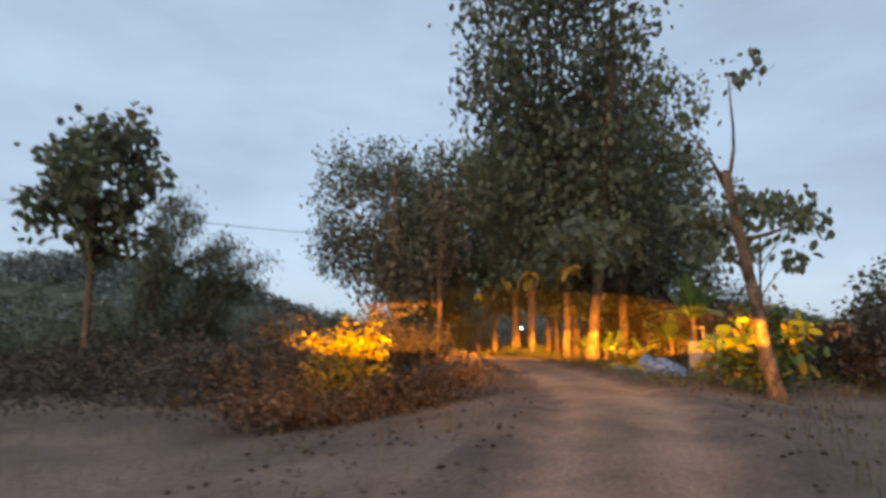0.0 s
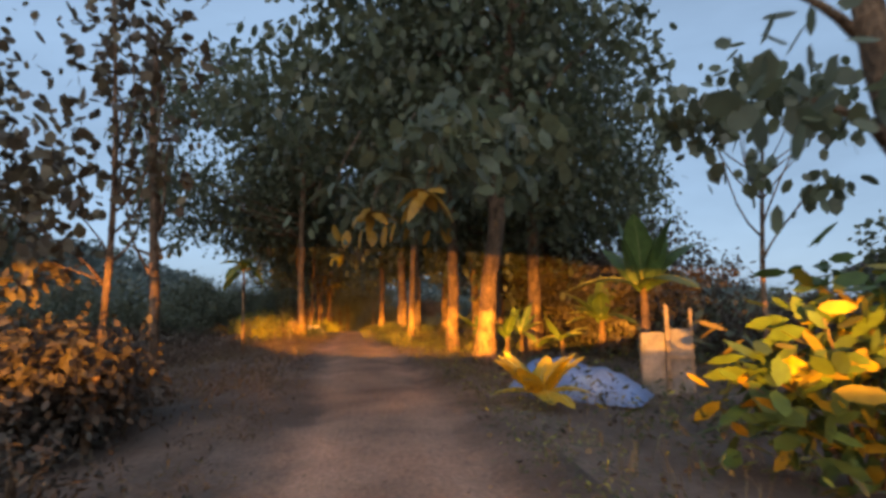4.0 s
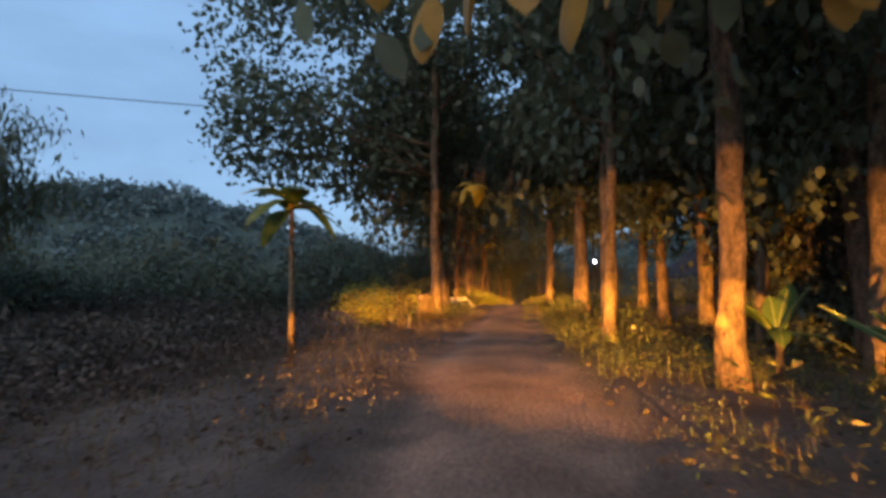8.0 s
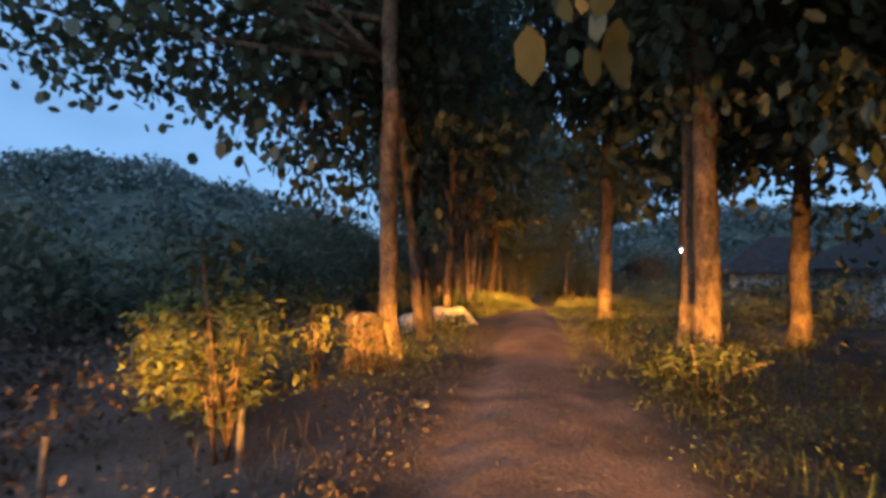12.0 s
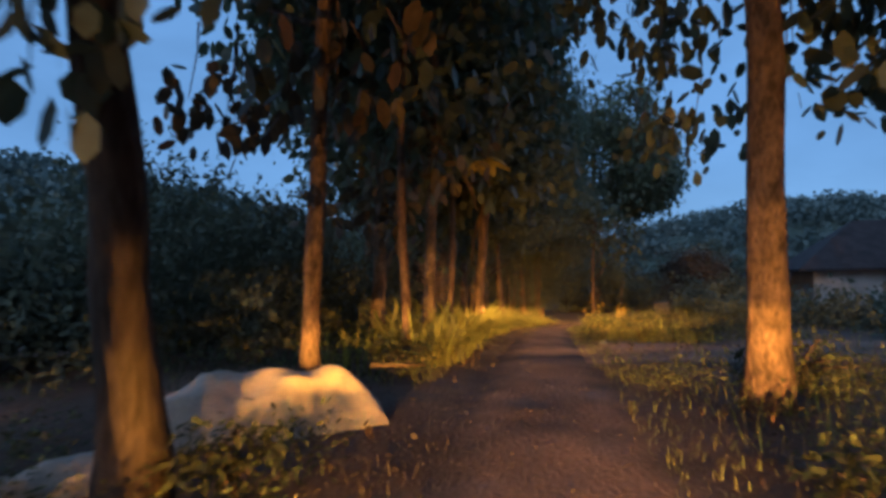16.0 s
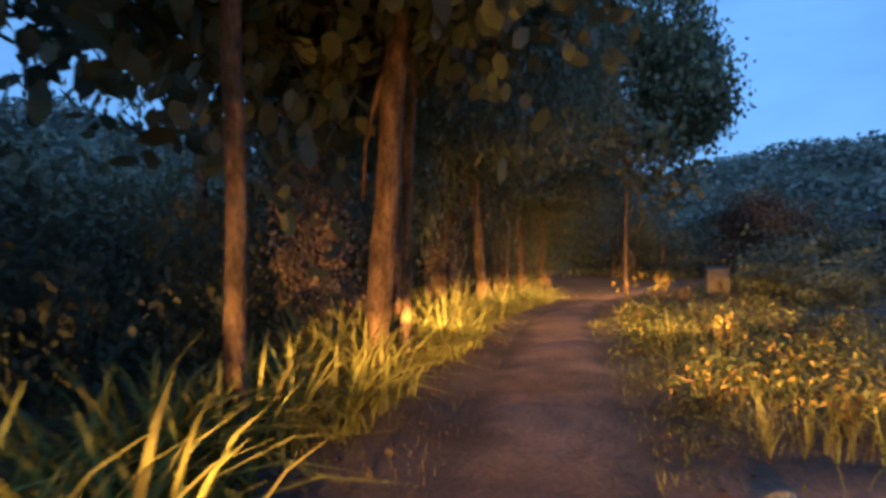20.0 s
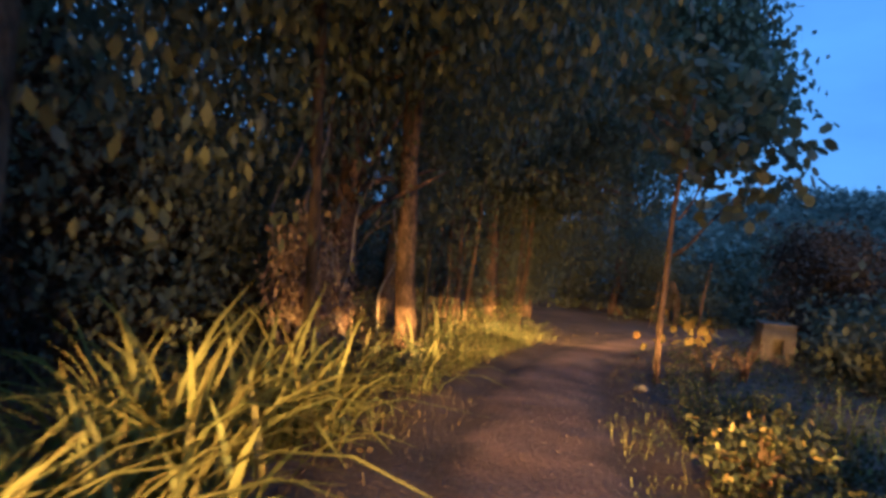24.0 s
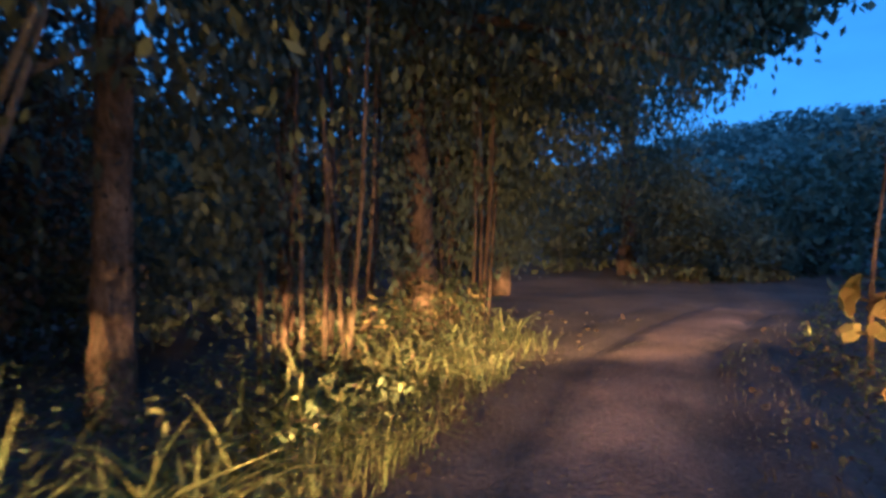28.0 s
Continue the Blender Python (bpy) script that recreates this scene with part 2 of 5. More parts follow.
# ---------------------------------------------------------------- mesh helpers
def mesh_of(name, verts, faces, mat, smooth=False):
    me = bpy.data.meshes.new(name)
    me.from_pydata([tuple(v) for v in verts], [], [tuple(f) for f in faces])
    me.materials.append(mat)
    if smooth:
        me.polygons.foreach_set("use_smooth", [True] * len(me.polygons))
    me.update()
    return me


def part(name, bm, mat, parent=None, label="", smooth=True):
    """Links a bmesh, or a mesh, as one object, under a thing or a part where one is given."""
    if isinstance(bm, bpy.types.Mesh):
        me = bm
    else:
        me = bpy.data.meshes.new(name)
        bm.to_mesh(me)
        bm.free()
        me.materials.append(mat)
        if smooth:
            me.polygons.foreach_set("use_smooth", [True] * len(me.polygons))
    ob = new(name, me)
    if parent is not None:
        ob.parent = parent
    if label:
        ob["label"] = label
    return ob


def thing(name, x, y, z, label, category, group="", kind="", turn=0.0):
    ob = new(name)
    ob.empty_display_size = 0.1
    ob.matrix_basis = pose(x, y, z, 0, 0, turn)
    return tagged(ob, label, category, group, kind)


def tube(rings, sides=9, lumps=0.0, seed=0):
    """Verts and faces of a tube through rings of (centre, radius), closed at both ends."""
    rng = random.Random(seed)
    verts, faces = [], []
    pts = [Vector(c) for c, r in rings]
    for i, (c, r) in enumerate(rings):
        d = (pts[min(i + 1, len(pts) - 1)] - pts[max(i - 1, 0)]).normalized()
        u = d.cross(Vector((0.31, 0.95, 0.05))).normalized()
        v = d.cross(u)
        for k in range(sides):
            a = 2 * math.pi * k / sides
            rr = r * (1 + lumps * rng.uniform(-1, 1))
            verts.append(pts[i] + (u * math.cos(a) + v * math.sin(a)) * rr)
    n = len(rings)
    for i in range(n - 1):
        for k in range(sides):
            a, b = i * sides + k, i * sides + (k + 1) % sides
            faces.append((a, b, b + sides, a + sides))
    verts.append(pts[0])
    verts.append(pts[-1])
    for k in range(sides):
        faces.append((len(verts) - 2, (k + 1) % sides, k))
        faces.append((len(verts) - 1, (n - 1) * sides + k, (n - 1) * sides + (k + 1) % sides))
    return verts, faces


def join(pieces):
    verts, faces = [], []
    for v, f in pieces:
        o = len(verts)
        verts += v
        faces += [tuple(i + o for i in q) for q in f]
    return verts, faces


LEAF_SHAPE = np.array([(0, 0, 0), (0.28, 0.34, -0.03), (0.72, 0.33, -0.1), (1.0, 0, -0.14), (0.72, -0.33, -0.1), (0.28, -0.34, -0.03)])
LEAF_FACES = np.array([(0, 3, 2, 1), (0, 5, 4, 3)])
SIMPLE_SHAPE = np.array([(0, 0, 0), (0.5, 0.36, -0.04), (1.0, 0, -0.14), (0.5, -0.36, -0.04)])
SIMPLE_FACES = np.array([(0, 3, 2, 1)])


def leaf_cloud(name, centres, sizes, mat, droop, seed, narrow=1.0, mats=None, simple=False):
    """One mesh of many single leaves: at each place a leaf of that length, turned at random and hanging by droop."""
    rng = np.random.default_rng(seed)
    c = np.asarray(centres, float)
    n = len(c)
    s = np.asarray(sizes, float).reshape(-1, 1, 1)
    az, tip, rol = rng.uniform(0, 2 * np.pi, n), np.radians(rng.normal(droop, 28, n)), rng.normal(0, 0.6, n)
    fwd = np.stack([np.cos(az) * np.cos(tip), np.sin(az) * np.cos(tip), -np.sin(tip)], -1)
    side = np.stack([-np.sin(az), np.cos(az), 0 * az], -1)
    up = np.cross(fwd, side)
    side2 = side * np.cos(rol)[:, None] + up * np.sin(rol)[:, None]
    up2 = np.cross(fwd, side2)
    sh, lf = (SIMPLE_SHAPE, SIMPLE_FACES) if simple else (LEAF_SHAPE, LEAF_FACES)
    nf = len(lf)
    v = c[:, None, :] + s * (sh[None, :, 0:1] * fwd[:, None, :] + narrow * sh[None, :, 1:2] * side2[:, None, :] + sh[None, :, 2:3] * up2[:, None, :])
    f = lf[None] + (np.arange(n) * len(sh))[:, None, None]
    me = bpy.data.meshes.new(name)
    me.vertices.add(n * len(sh))
    me.vertices.foreach_set("co", v.reshape(-1).astype(np.float32))
    me.loops.add(n * 4 * nf)
    me.loops.foreach_set("vertex_index", f.reshape(-1).astype(np.int32))
    me.polygons.add(n * nf)
    me.polygons.foreach_set("loop_start", np.arange(0, n * 4 * nf, 4, dtype=np.int32))
    me.update(calc_edges=True)
    me.materials.append(mat)
    if mats:
        for m in mats:
            me.materials.append(m)
        pick = rng.choice(len(mats) + 1, n, p=[0.8] + [0.2 / len(mats)] * len(mats))
        me.polygons.foreach_set("material_index", np.repeat(pick, nf).astype(np.int32))
    return me


def clumps(blobs, count, per, spread, seed, hollow=0.55):
    """Leaf places: clumps inside ellipsoids (centre, radii), denser near their skins."""
    rng = np.random.default_rng(seed)
    vol = np.array([b[1][0] * b[1][1] * b[1][2] for b in blobs]) ** 0.67
    out = []
    pick = rng.choice(len(blobs), count, p=vol / vol.sum())
    d = rng.normal(size=(count, 3))
    d /= np.linalg.norm(d, axis=1)[:, None]
    r = hollow + (1 - hollow) * rng.uniform(0, 1, count) ** 0.6
    r *= rng.uniform(0.82, 1.12, count)
    cen = np.array([b[0] for b in blobs], float)[pick] + d * r[:, None] * np.array([b[1] for b in blobs], float)[pick]
    leaves = cen[:, None, :] + rng.normal(0, spread, (count, per, 3))
    return cen, leaves.reshape(-1, 3)


def trunk_mesh(height, radius, lean=(0, 0), bend=0.1, seed=0, limbs=(), flare=1.35, mat=None, sides=14, top=0.45):
    """Tapered trunk with a flared foot, and limbs given as (height, reach x, reach y, rise)."""
    rng = random.Random(seed)
    rings = []
    n = 30
    px, py = rng.uniform(0, 6), rng.uniform(0, 6)

    def centre(k):
        h = height * k
        return Vector((lean[0] * k + bend * math.sin(px + 3.1 * k) - bend * math.sin(px), lean[1] * k + bend * math.sin(py + 2.7 * k) - bend * math.sin(py), h))

    for i in range(n + 1):
        k = (i / n) ** 1.4
        r = radius * (1 - (1 - top) * k)
        if k < 0.06:
            r *= 1 + (flare - 1) * (1 - k / 0.06)
        h = height * k
        r *= 1 + 0.09 * noise.noise((h * 1.7, seed * 1.3, 0)) + 0.06 * noise.noise((h * 5.0, seed * 1.3, 4))
        sway = Vector((noise.noise((h * 0.9, seed, 7)), noise.noise((h * 0.9, seed, 9)), 0)) * radius * 0.35
        rings.append((centre(k) + sway - Vector((0, 0, 0.15 if i == 0 else 0)), r))
    pieces = [tube(rings, sides, 0.07, seed)]
    for h, dx, dy, rise in limbs:
        k = min(h / height, 1)
        a = centre(k)
        r0 = radius * (1 - (1 - top) * k) * 0.55
        lr = []
        for j in range(6):
            q = j / 5
            lr.append((a + Vector((dx * q + 0.08 * math.sin(5 * q + seed), dy * q + 0.08 * math.cos(4 * q + seed), rise * q ** 1.2)), r0 * (1 - 0.78 * q)))
        pieces.append(tube(lr, 6, 0.05, seed + 1))
    v, f = join(pieces)
    return mesh_of("trunk", v, f, mat or BARK, True)


def tree(x, y, height, radius, blobs, leaves, size, label, lean=(0, 0), seed=1, limbs=(), leaf=None, bark=None, group="", droop=38, bend=0.1, mats=None, per=14, spread=0.32, sink=0.0, narrow=1.0, flare=1.35, top=0.45, name="tree", twigs=10, simple=False):
    """A tree: tapered trunk with limbs, and a crown of many single leaves held in clumps; blobs are given from the foot."""
    ob = thing(name, x, y, ground_z(x, y) - sink, label, "tree", group)
    rng = random.Random(seed)
    cen, places = clumps(blobs, max(leaves // per, 1), per, spread, seed)
    # nothing hangs down into the clearance over the track
    course = np.array([along_soft(COURSE, y + q) for q in places[:, 1]])
    places = places[~((np.abs(places[:, 0] + x - course) < 1.9) & (places[:, 2] < 3.3))]
    extra = list(limbs)
    for i in range(min(twigs, len(cen))):
        c = cen[rng.randrange(len(cen))]
        h = min(height * 0.97, max(height * 0.35, c[2] * rng.uniform(0.55, 0.8)))
        k = h / height
        extra.append((h, c[0] - lean[0] * k, c[1] - lean[1] * k, c[2] - h))
    part("trunk", trunk_mesh(height, radius, lean, bend, seed, extra, flare, bark, top=top), None, ob)
    sizes = np.random.default_rng(seed + 5).uniform(0.6, 1.25, len(places)) * size
    part("crown", leaf_cloud("crown", places, sizes, leaf or LEAF, droop, seed + 9, narrow, mats, simple), None, ob)
    return ob

# ---------------------------------------------------------------- ground and road
def grid_ground():
    """One sheet to the horizon: fine near the road, coarse far off."""
    ys = [-400, -150, -60, -30] + [-15 + 0.5 * i for i in range(0, 200)] + [90, 100, 115, 140, 200, 400]
    offs = [-400, -150, -70, -40, -28, -20, -15, -12, -10, -8.5, -7, -6, -5, -4.3, -3.7, -3.2, -2.8, -2.4, -2.1, -1.8, -1.55]
    offs = offs + [-1.3 + 0.13 * i for i in range(0, 21)] + [-o for o in reversed(offs)]
    verts, faces = [], []
    for y in ys:
        c = along_soft(COURSE, min(max(y, -40), 72))
        for o in offs:
            verts.append((c + o, y, ground_z(c + o, y) if abs(o) < 60 else along_soft(PROFILE, y) - 0.1))
    n = len(offs)
    for i in range(len(ys) - 1):
        for k in range(n - 1):
            faces.append((i * n + k, i * n + k + 1, (i + 1) * n + k + 1, (i + 1) * n + k))
    return verts, faces


gv, gf = grid_ground()
ground = tagged(part("ground", mesh_of("ground", gv, gf, EARTH, True), None), "bare reddish earth ground with dry weeds and litter", "ground", kind="structure")


def road_strip():
    verts, faces, wear = [], [], []
    offs = [-1.45 + 0.0725 * i for i in range(41)]
    rows = [-12 + 0.15 * i for i in range(0, 580)]
    for y in rows:
        c = along_soft(COURSE, y)
        d = (along_soft(COURSE, y + 0.5) - along_soft(COURSE, y - 0.5))
        q = math.hypot(d, 1)
        for o in offs:
            x, yy = c + o / q, y - o * d / q
            rim = abs(o) > 1.4
            verts.append((x, yy, ground_z(x, yy) + (-0.03 if rim else 0.012)))
            ragged = 0.3 * noise.noise((x * 0.9, yy * 0.7, 2)) + 0.26 * noise.noise((x * 3.1, yy * 2.6, 5)) + 0.12 * noise.noise((x * 9, yy * 8, 6))
            rut = 0.35 * math.exp(-((abs(o) - 0.5) / 0.22) ** 2)
            half = 1.05 - 0.28 * min(max((yy - 34) / 6, 0), 1) - 0.13 * min(max((yy - 43) / 4, 0), 1)
            wear.append(0.0 if rim else min(max((half + ragged - abs(o)) / 0.45, 0), 1) * (0.68 + rut + 0.1 * noise.noise((x * 1.6, yy * 0.5, 12))))
    n = len(offs)
    for i in range(len(rows) - 1):
        for k in range(n - 1):
            faces.append((i * n + k, i * n + k + 1, (i + 1) * n + k + 1, (i + 1) * n + k))
    me = mesh_of("road", verts, faces, TRACK, True)
    me.attributes.new("wear", "FLOAT", "POINT").data.foreach_set("value", wear)
    return me


tagged(part("road", road_strip(), None), "narrow unpaved reddish dirt track with worn wheel ruts", "dirt road", kind="structure")


def side_path():
    """A bare earth path that leaves the track towards the houses."""
    verts, faces, wear = [], [], []
    rows = [1.9 + 0.3 * i for i in range(46)]
    offs = [-2.8 + 0.2 * i for i in range(29)]
    for x in rows:
        c = 48.8 + 0.25 * math.sin(x * 0.5) + max(x - 7, 0) * 0.5
        for o in offs:
            rim = abs(o) > 2.7 or x in (rows[0], rows[-1])
            verts.append((x, c + o, ground_z(x, c + o) + (-0.03 if rim else 0.02)))
            wear.append(0.0 if rim else min(max((2.5 + 0.4 * noise.noise((x * 1.2, o * 2, 4)) - abs(o)) / 0.5, 0), 1) * (1.05 + 0.4 * noise.noise((x * 1.5, o * 1.5, 9))))
    n = len(offs)
    for i in range(len(rows) - 1):
        for k in range(n - 1):
            faces.append((i * n + k, (i + 1) * n + k, (i + 1) * n + k + 1, i * n + k + 1))
    me = mesh_of("side_path", verts, faces, TRACK, True)
    me.attributes.new("wear", "FLOAT", "POINT").data.foreach_set("value", wear)
    return me


tagged(part("side_path", side_path(), None), "bare reddish earth path branching off the track", "dirt path", kind="structure")


# ---------------------------------------------------------------- wooded hills and far woods
def hill(name, cx, cy, rx, ry, height, seed, label):
    verts, faces = [], []
    n, m = 48, 14
    for j in range(m + 1):
        q = j / m
        for i in range(n):
            a = 2 * math.pi * i / n
            r = 1 - q
            h = height * (math.sin(math.pi / 2 * q) ** 1.3) * (1 + 0.18 * noise.noise((3 * math.cos(a) * r + seed, 3 * math.sin(a) * r, q)))
            verts.append((cx + rx * r * math.cos(a), cy + ry * r * math.sin(a), -4.5 + h))
    for j in range(m):
        for i in range(n):
            a, b = j * n + i, j * n + (i + 1) % n
            faces.append((a, b, b + n, a + n))
    ob = tagged(part(name, mesh_of(name, verts, faces, HILL, True), None), label, "hill", kind="structure")
    rng = np.random.default_rng(seed)
    # round crowns side by side, each a dome of leaves
    cnt, per = 640, 100
    a, r = rng.uniform(0, 2 * np.pi, cnt), np.sqrt(rng.uniform(0, 1, cnt))
    z = -4.5 + height * np.sin(np.pi / 2 * (1 - r)) ** 1.3
    size = rng.uniform(1.6, 3.4, cnt)
    cen = np.stack([cx + rx * r * np.cos(a), cy + ry * r * np.sin(a), z - 0.3], -1)
    d = rng.normal(size=(cnt, per, 3))
    d /= np.linalg.norm(d, axis=2)[:, :, None]
    d[:, :, 2] = np.abs(d[:, :, 2])
    places = (cen[:, None, :] + d * size[:, None, None] * rng.uniform(0.8, 1.08, (cnt, per, 1)) * (1.15, 1.15, 0.85)).reshape(-1, 3)
    tagged(part("hill_woods", leaf_cloud("hill_woods", places, rng.uniform(0.45, 0.95, len(places)), HAZED_LEAF, 20, seed, simple=True), None), "dense dark green woods covering the hillside", "woods", kind="stuff")
    return ob


def thicket(name, line, width, height, count, seed, size=0.35, mat=None, label="dense dark green bushes beside the track", droop=25, foot=0.0):
    """A belt of bushes along a line of (x, y): many leaves in clumps down to the ground; kind stuff."""
    rng = np.random.default_rng(seed)
    seg = np.array(line, float)
    d = np.hypot(*np.diff(seg, axis=0).T)
    cum = np.r_[0, np.cumsum(d)]
    s = rng.uniform(0, cum[-1], count)
    base = np.stack([np.interp(s, cum, seg[:, i]) for i in (0, 1)], -1) + rng.uniform(-1, 1, (count, 2)) * width
    lump = np.array([0.62 + 0.8 * noise.noise((b[0] * 0.28, b[1] * 0.28, seed)) + 0.25 * noise.noise((b[0] * 0.9, b[1] * 0.9, seed)) for b in base])
    h = rng.uniform(0, 1, count) ** 0.75 * np.clip(lump, 0.25, 1.15) * height
    z0 = np.array([ground_z(b[0], b[1]) for b in base])
    cen = np.c_[base, z0 + foot + h]
    per = 16
    places = (cen[:, None, :] + rng.normal(0, 1, (count, per, 3)) * (size * 0.8)).reshape(-1, 3)
    return tagged(part(name, leaf_cloud(name, places, rng.uniform(0.55, 1.25, len(places)) * size * 0.66, mat or BUSH, droop, seed, 0.8, simple=True), None), label, "bushes", kind="stuff")


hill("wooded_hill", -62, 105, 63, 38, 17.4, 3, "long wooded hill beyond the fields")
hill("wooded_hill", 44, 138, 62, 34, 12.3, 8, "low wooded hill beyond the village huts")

# belts of bushes, from far to near
thicket("bushes", [(-44, 34), (-28, 48), (-20, 60), (-14, 74), (-7, 88)], 4, 5.0, 1900, 11, 0.6)
thicket("bushes", [(-34, 14), (-22, 30), (-17, 40)], 3, 2.6, 1000, 12, 0.5)
thicket("bushes", [(11, 78), (16, 76), (24, 70), (34, 60), (46, 46)], 3, 3.4, 1700, 13, 0.5)
thicket("bushes", [(1, 86), (6, 85), (12, 84), (20, 82)], 2.5, 4.2, 1300, 14, 0.45)
thicket("bushes", [(11, 24), (17, 19), (25, 13), (36, 6)], 2.5, 2.4, 1000, 15, 0.45)
thicket("bushes", [(-4.5, 44), (-4.5, 54), (-4.2, 62), (-4.2, 70), (-2.5, 79)], 1.3, 3.6, 3200, 16, 0.21)
thicket("bushes", [(-8, 38), (-6, 48), (-6, 60)], 1.5, 2.6, 900, 17, 0.4)
thicket("bushes", [(8.5, 66), (9.0, 70), (12, 72)], 1.4, 2.9, 700, 18, 0.3)
thicket("bushes", [(8, 44), (10, 50), (11, 58), (11, 64)], 1.4, 1.3, 700, 19, 0.3)
thicket("bushes", [(9, 30), (11, 38), (11.5, 44)], 1.6, 2.2, 700, 20, 0.35)
thicket("bushes", [(11, 23), (10.6, 30), (11, 37), (11.4, 42)], 1.0, 4.6, 1800, 28, 0.24, SCRUB, label="tall dark bushes behind the teak trees")

thicket("bushes", [(-1.3, 67.4), (0.1, 70.6), (0.8, 74), (1.4, 79)], 0.55, 6.0, 3000, 21, 0.16, foot=0.75, label="dense dark hanging creepers and foliage", droop=65)
thicket("bushes", [(-3.4, 58), (-3.6, 64), (-4.0, 70)], 0.8, 5.5, 2600, 22, 0.18, SCRUB, label="tall dark tangled bushes behind the trees", droop=50)

thicket("bushes", [(5.0, 80.3), (6.6, 80.6), (8.2, 81.6)], 0.8, 3.4, 800, 27, 0.26, label="rounded dark bushes at the bend of the track")
thicket("field_scrub", [(-6.4, 12), (-6.8, 18), (-7, 26), (-7.2, 36)], 3.4, 0.75, 1900, 23, 0.22, label="low dark brown scrub covering the field", mat=SCRUB)
thicket("field_scrub", [(-13, 14), (-13, 24), (-12, 34)], 4.5, 0.9, 1500, 26, 0.3, label="low dark brown scrub covering the field", mat=SCRUB)
thicket("field_scrub", [(-3.6, 14.6), (-3.0, 17), (-2.8, 19.5)], 0.8, 1.7, 600, 24, 0.22, label="dark reddish-brown scrub at the edge of the field", mat=SCRUB)
thicket("field_scrub", [(-4.2, 18), (-4.6, 25), (-4.2, 33)], 2.4, 0.55, 1700, 29, 0.15, label="low reddish-brown stubble and dry weeds on the field", mat=FIELD)
thicket("field_scrub", [(-9, 16), (-9.5, 25), (-9, 36)], 3.0, 0.7, 1500, 30, 0.2, label="low reddish-brown stubble and dry weeds on the field", mat=FIELD)
thicket("roadside_scrub", [(-4.8, 12.3), (-2.4, 13.2), (-0.7, 14.4), (-1.0, 16.0)], 0.8, 1.6, 1500, 31, 0.17, label="dense brown scrub crowding the edge of the track", mat=SCRUB)
thicket("roadside_scrub", [(-2.7, 8.7), (-1.0, 9.3), (0.4, 10.0)], 0.5, 0.8, 520, 32, 0.13, label="low dry reddish-brown scrub at the edge of the track", mat=FIELD)
thicket("bushes", [(-15, 26), (-14, 36), (-12, 44)], 2.0, 2.7, 1500, 33, 0.34, label="dark green bushes along the far edge of the field")
thicket("bushes", [(-8.6, 50), (-8.6, 60)], 1.4, 4.0, 1200, 34, 0.34, label="dark bushes behind the trees")
thicket("bushes", [(-8.6, 60), (-8, 74)], 1.4, 5.0, 1400, 39, 0.34, label="tall dark bushes behind the trees")
thicket("undergrowth", [(-1.6, 58.4), (-1.75, 61), (-2.0, 64.6)], 0.4, 3.8, 800, 37, 0.14, label="leafy undergrowth climbing between the trees", droop=45)
thicket("undergrowth", [(-0.9, 60.6), (-0.95, 61.4), (-1.35, 63.2)], 0.22, 3.6, 620, 40, 0.11, CREEPER, label="withered brown creepers tangled between the trees", droop=60)
thicket("undergrowth", [(-1.35, 54.2), (-1.5, 55.5), (-1.7, 57.5)], 0.3, 4.6, 360, 41, 0.14, CREEPER, label="withered brown creepers tangled between the trees", droop=60)
thicket("undergrowth", [(-2.7, 46.5), (-2.7, 52), (-2.5, 56.5)], 0.5, 2.6, 800, 38, 0.19, label="leafy undergrowth behind the long grass", droop=40)
thicket("bushes", [(-8, 74), (-5, 82), (-1, 88)], 1.2, 6.0, 1900, 36, 0.36, label="tall dark bushes behind the bend of the track")
thicket("bushes", [(9.2, 23), (9.6, 31), (9.8, 38), (9.4, 41)], 0.8, 5.6, 2400, 35, 0.26, SCRUB, label="tall dark bushes behind the teak trees")
thicket("bushes", [(8.0, 73.0), (8.9, 73.6), (10.4, 72.2)], 0.6, 3.2, 900, 42, 0.22, SCRUB, label="dark reddish bushes inside the bend of the track")
thicket("verge_scrub", [(3.3, 57.5), (3.5, 60), (3.7, 62.6)], 0.7, 0.36, 600, 43, 0.075, WEED, label="low dark weeds beside the track")
thicket("hedge", [(9.5, 12.5), (10.6, 17), (11.4, 22)], 0.8, 1.7, 700, 25, 0.25, label="dark reddish hedge behind the gatepost", mat=SCRUB)

# ---------------------------------------------------------------- trees
ROW = "teak trees beside the track"
TEAK = "tall straight teak tree with large drooping leaves"


def hanging(ob, blobs, count, size, mat, seed, name="hanging_leaves", droop=55, narrow=0.75):
    """Leaves that hang low from a tree's outer twigs, given from the tree's foot."""
    cen, places = clumps(blobs, max(count // 7, 1), 7, 0.18, seed, 0.2)
    sizes = np.random.default_rng(seed).uniform(0.7, 1.2, len(places)) * size
    part(name, leaf_cloud(name, places, sizes, mat, droop, seed + 3, narrow), None, ob, "low hanging leaves")
    for c in cen[:10]:
        b = Vector(c)
        a = b + Vector((-0.25 * c[0] / (abs(c[0]) + 0.3), -0.2 * c[1] / (abs(c[1]) + 0.3), 0.75))
        v, f = tube([(a, 0.012), (a.lerp(b, 0.5) + Vector((0.05, 0, 0.1)), 0.009), (b, 0.004)], 5)
        part("twig", mesh_of("twig", v, f, BARK, True), None, ob)


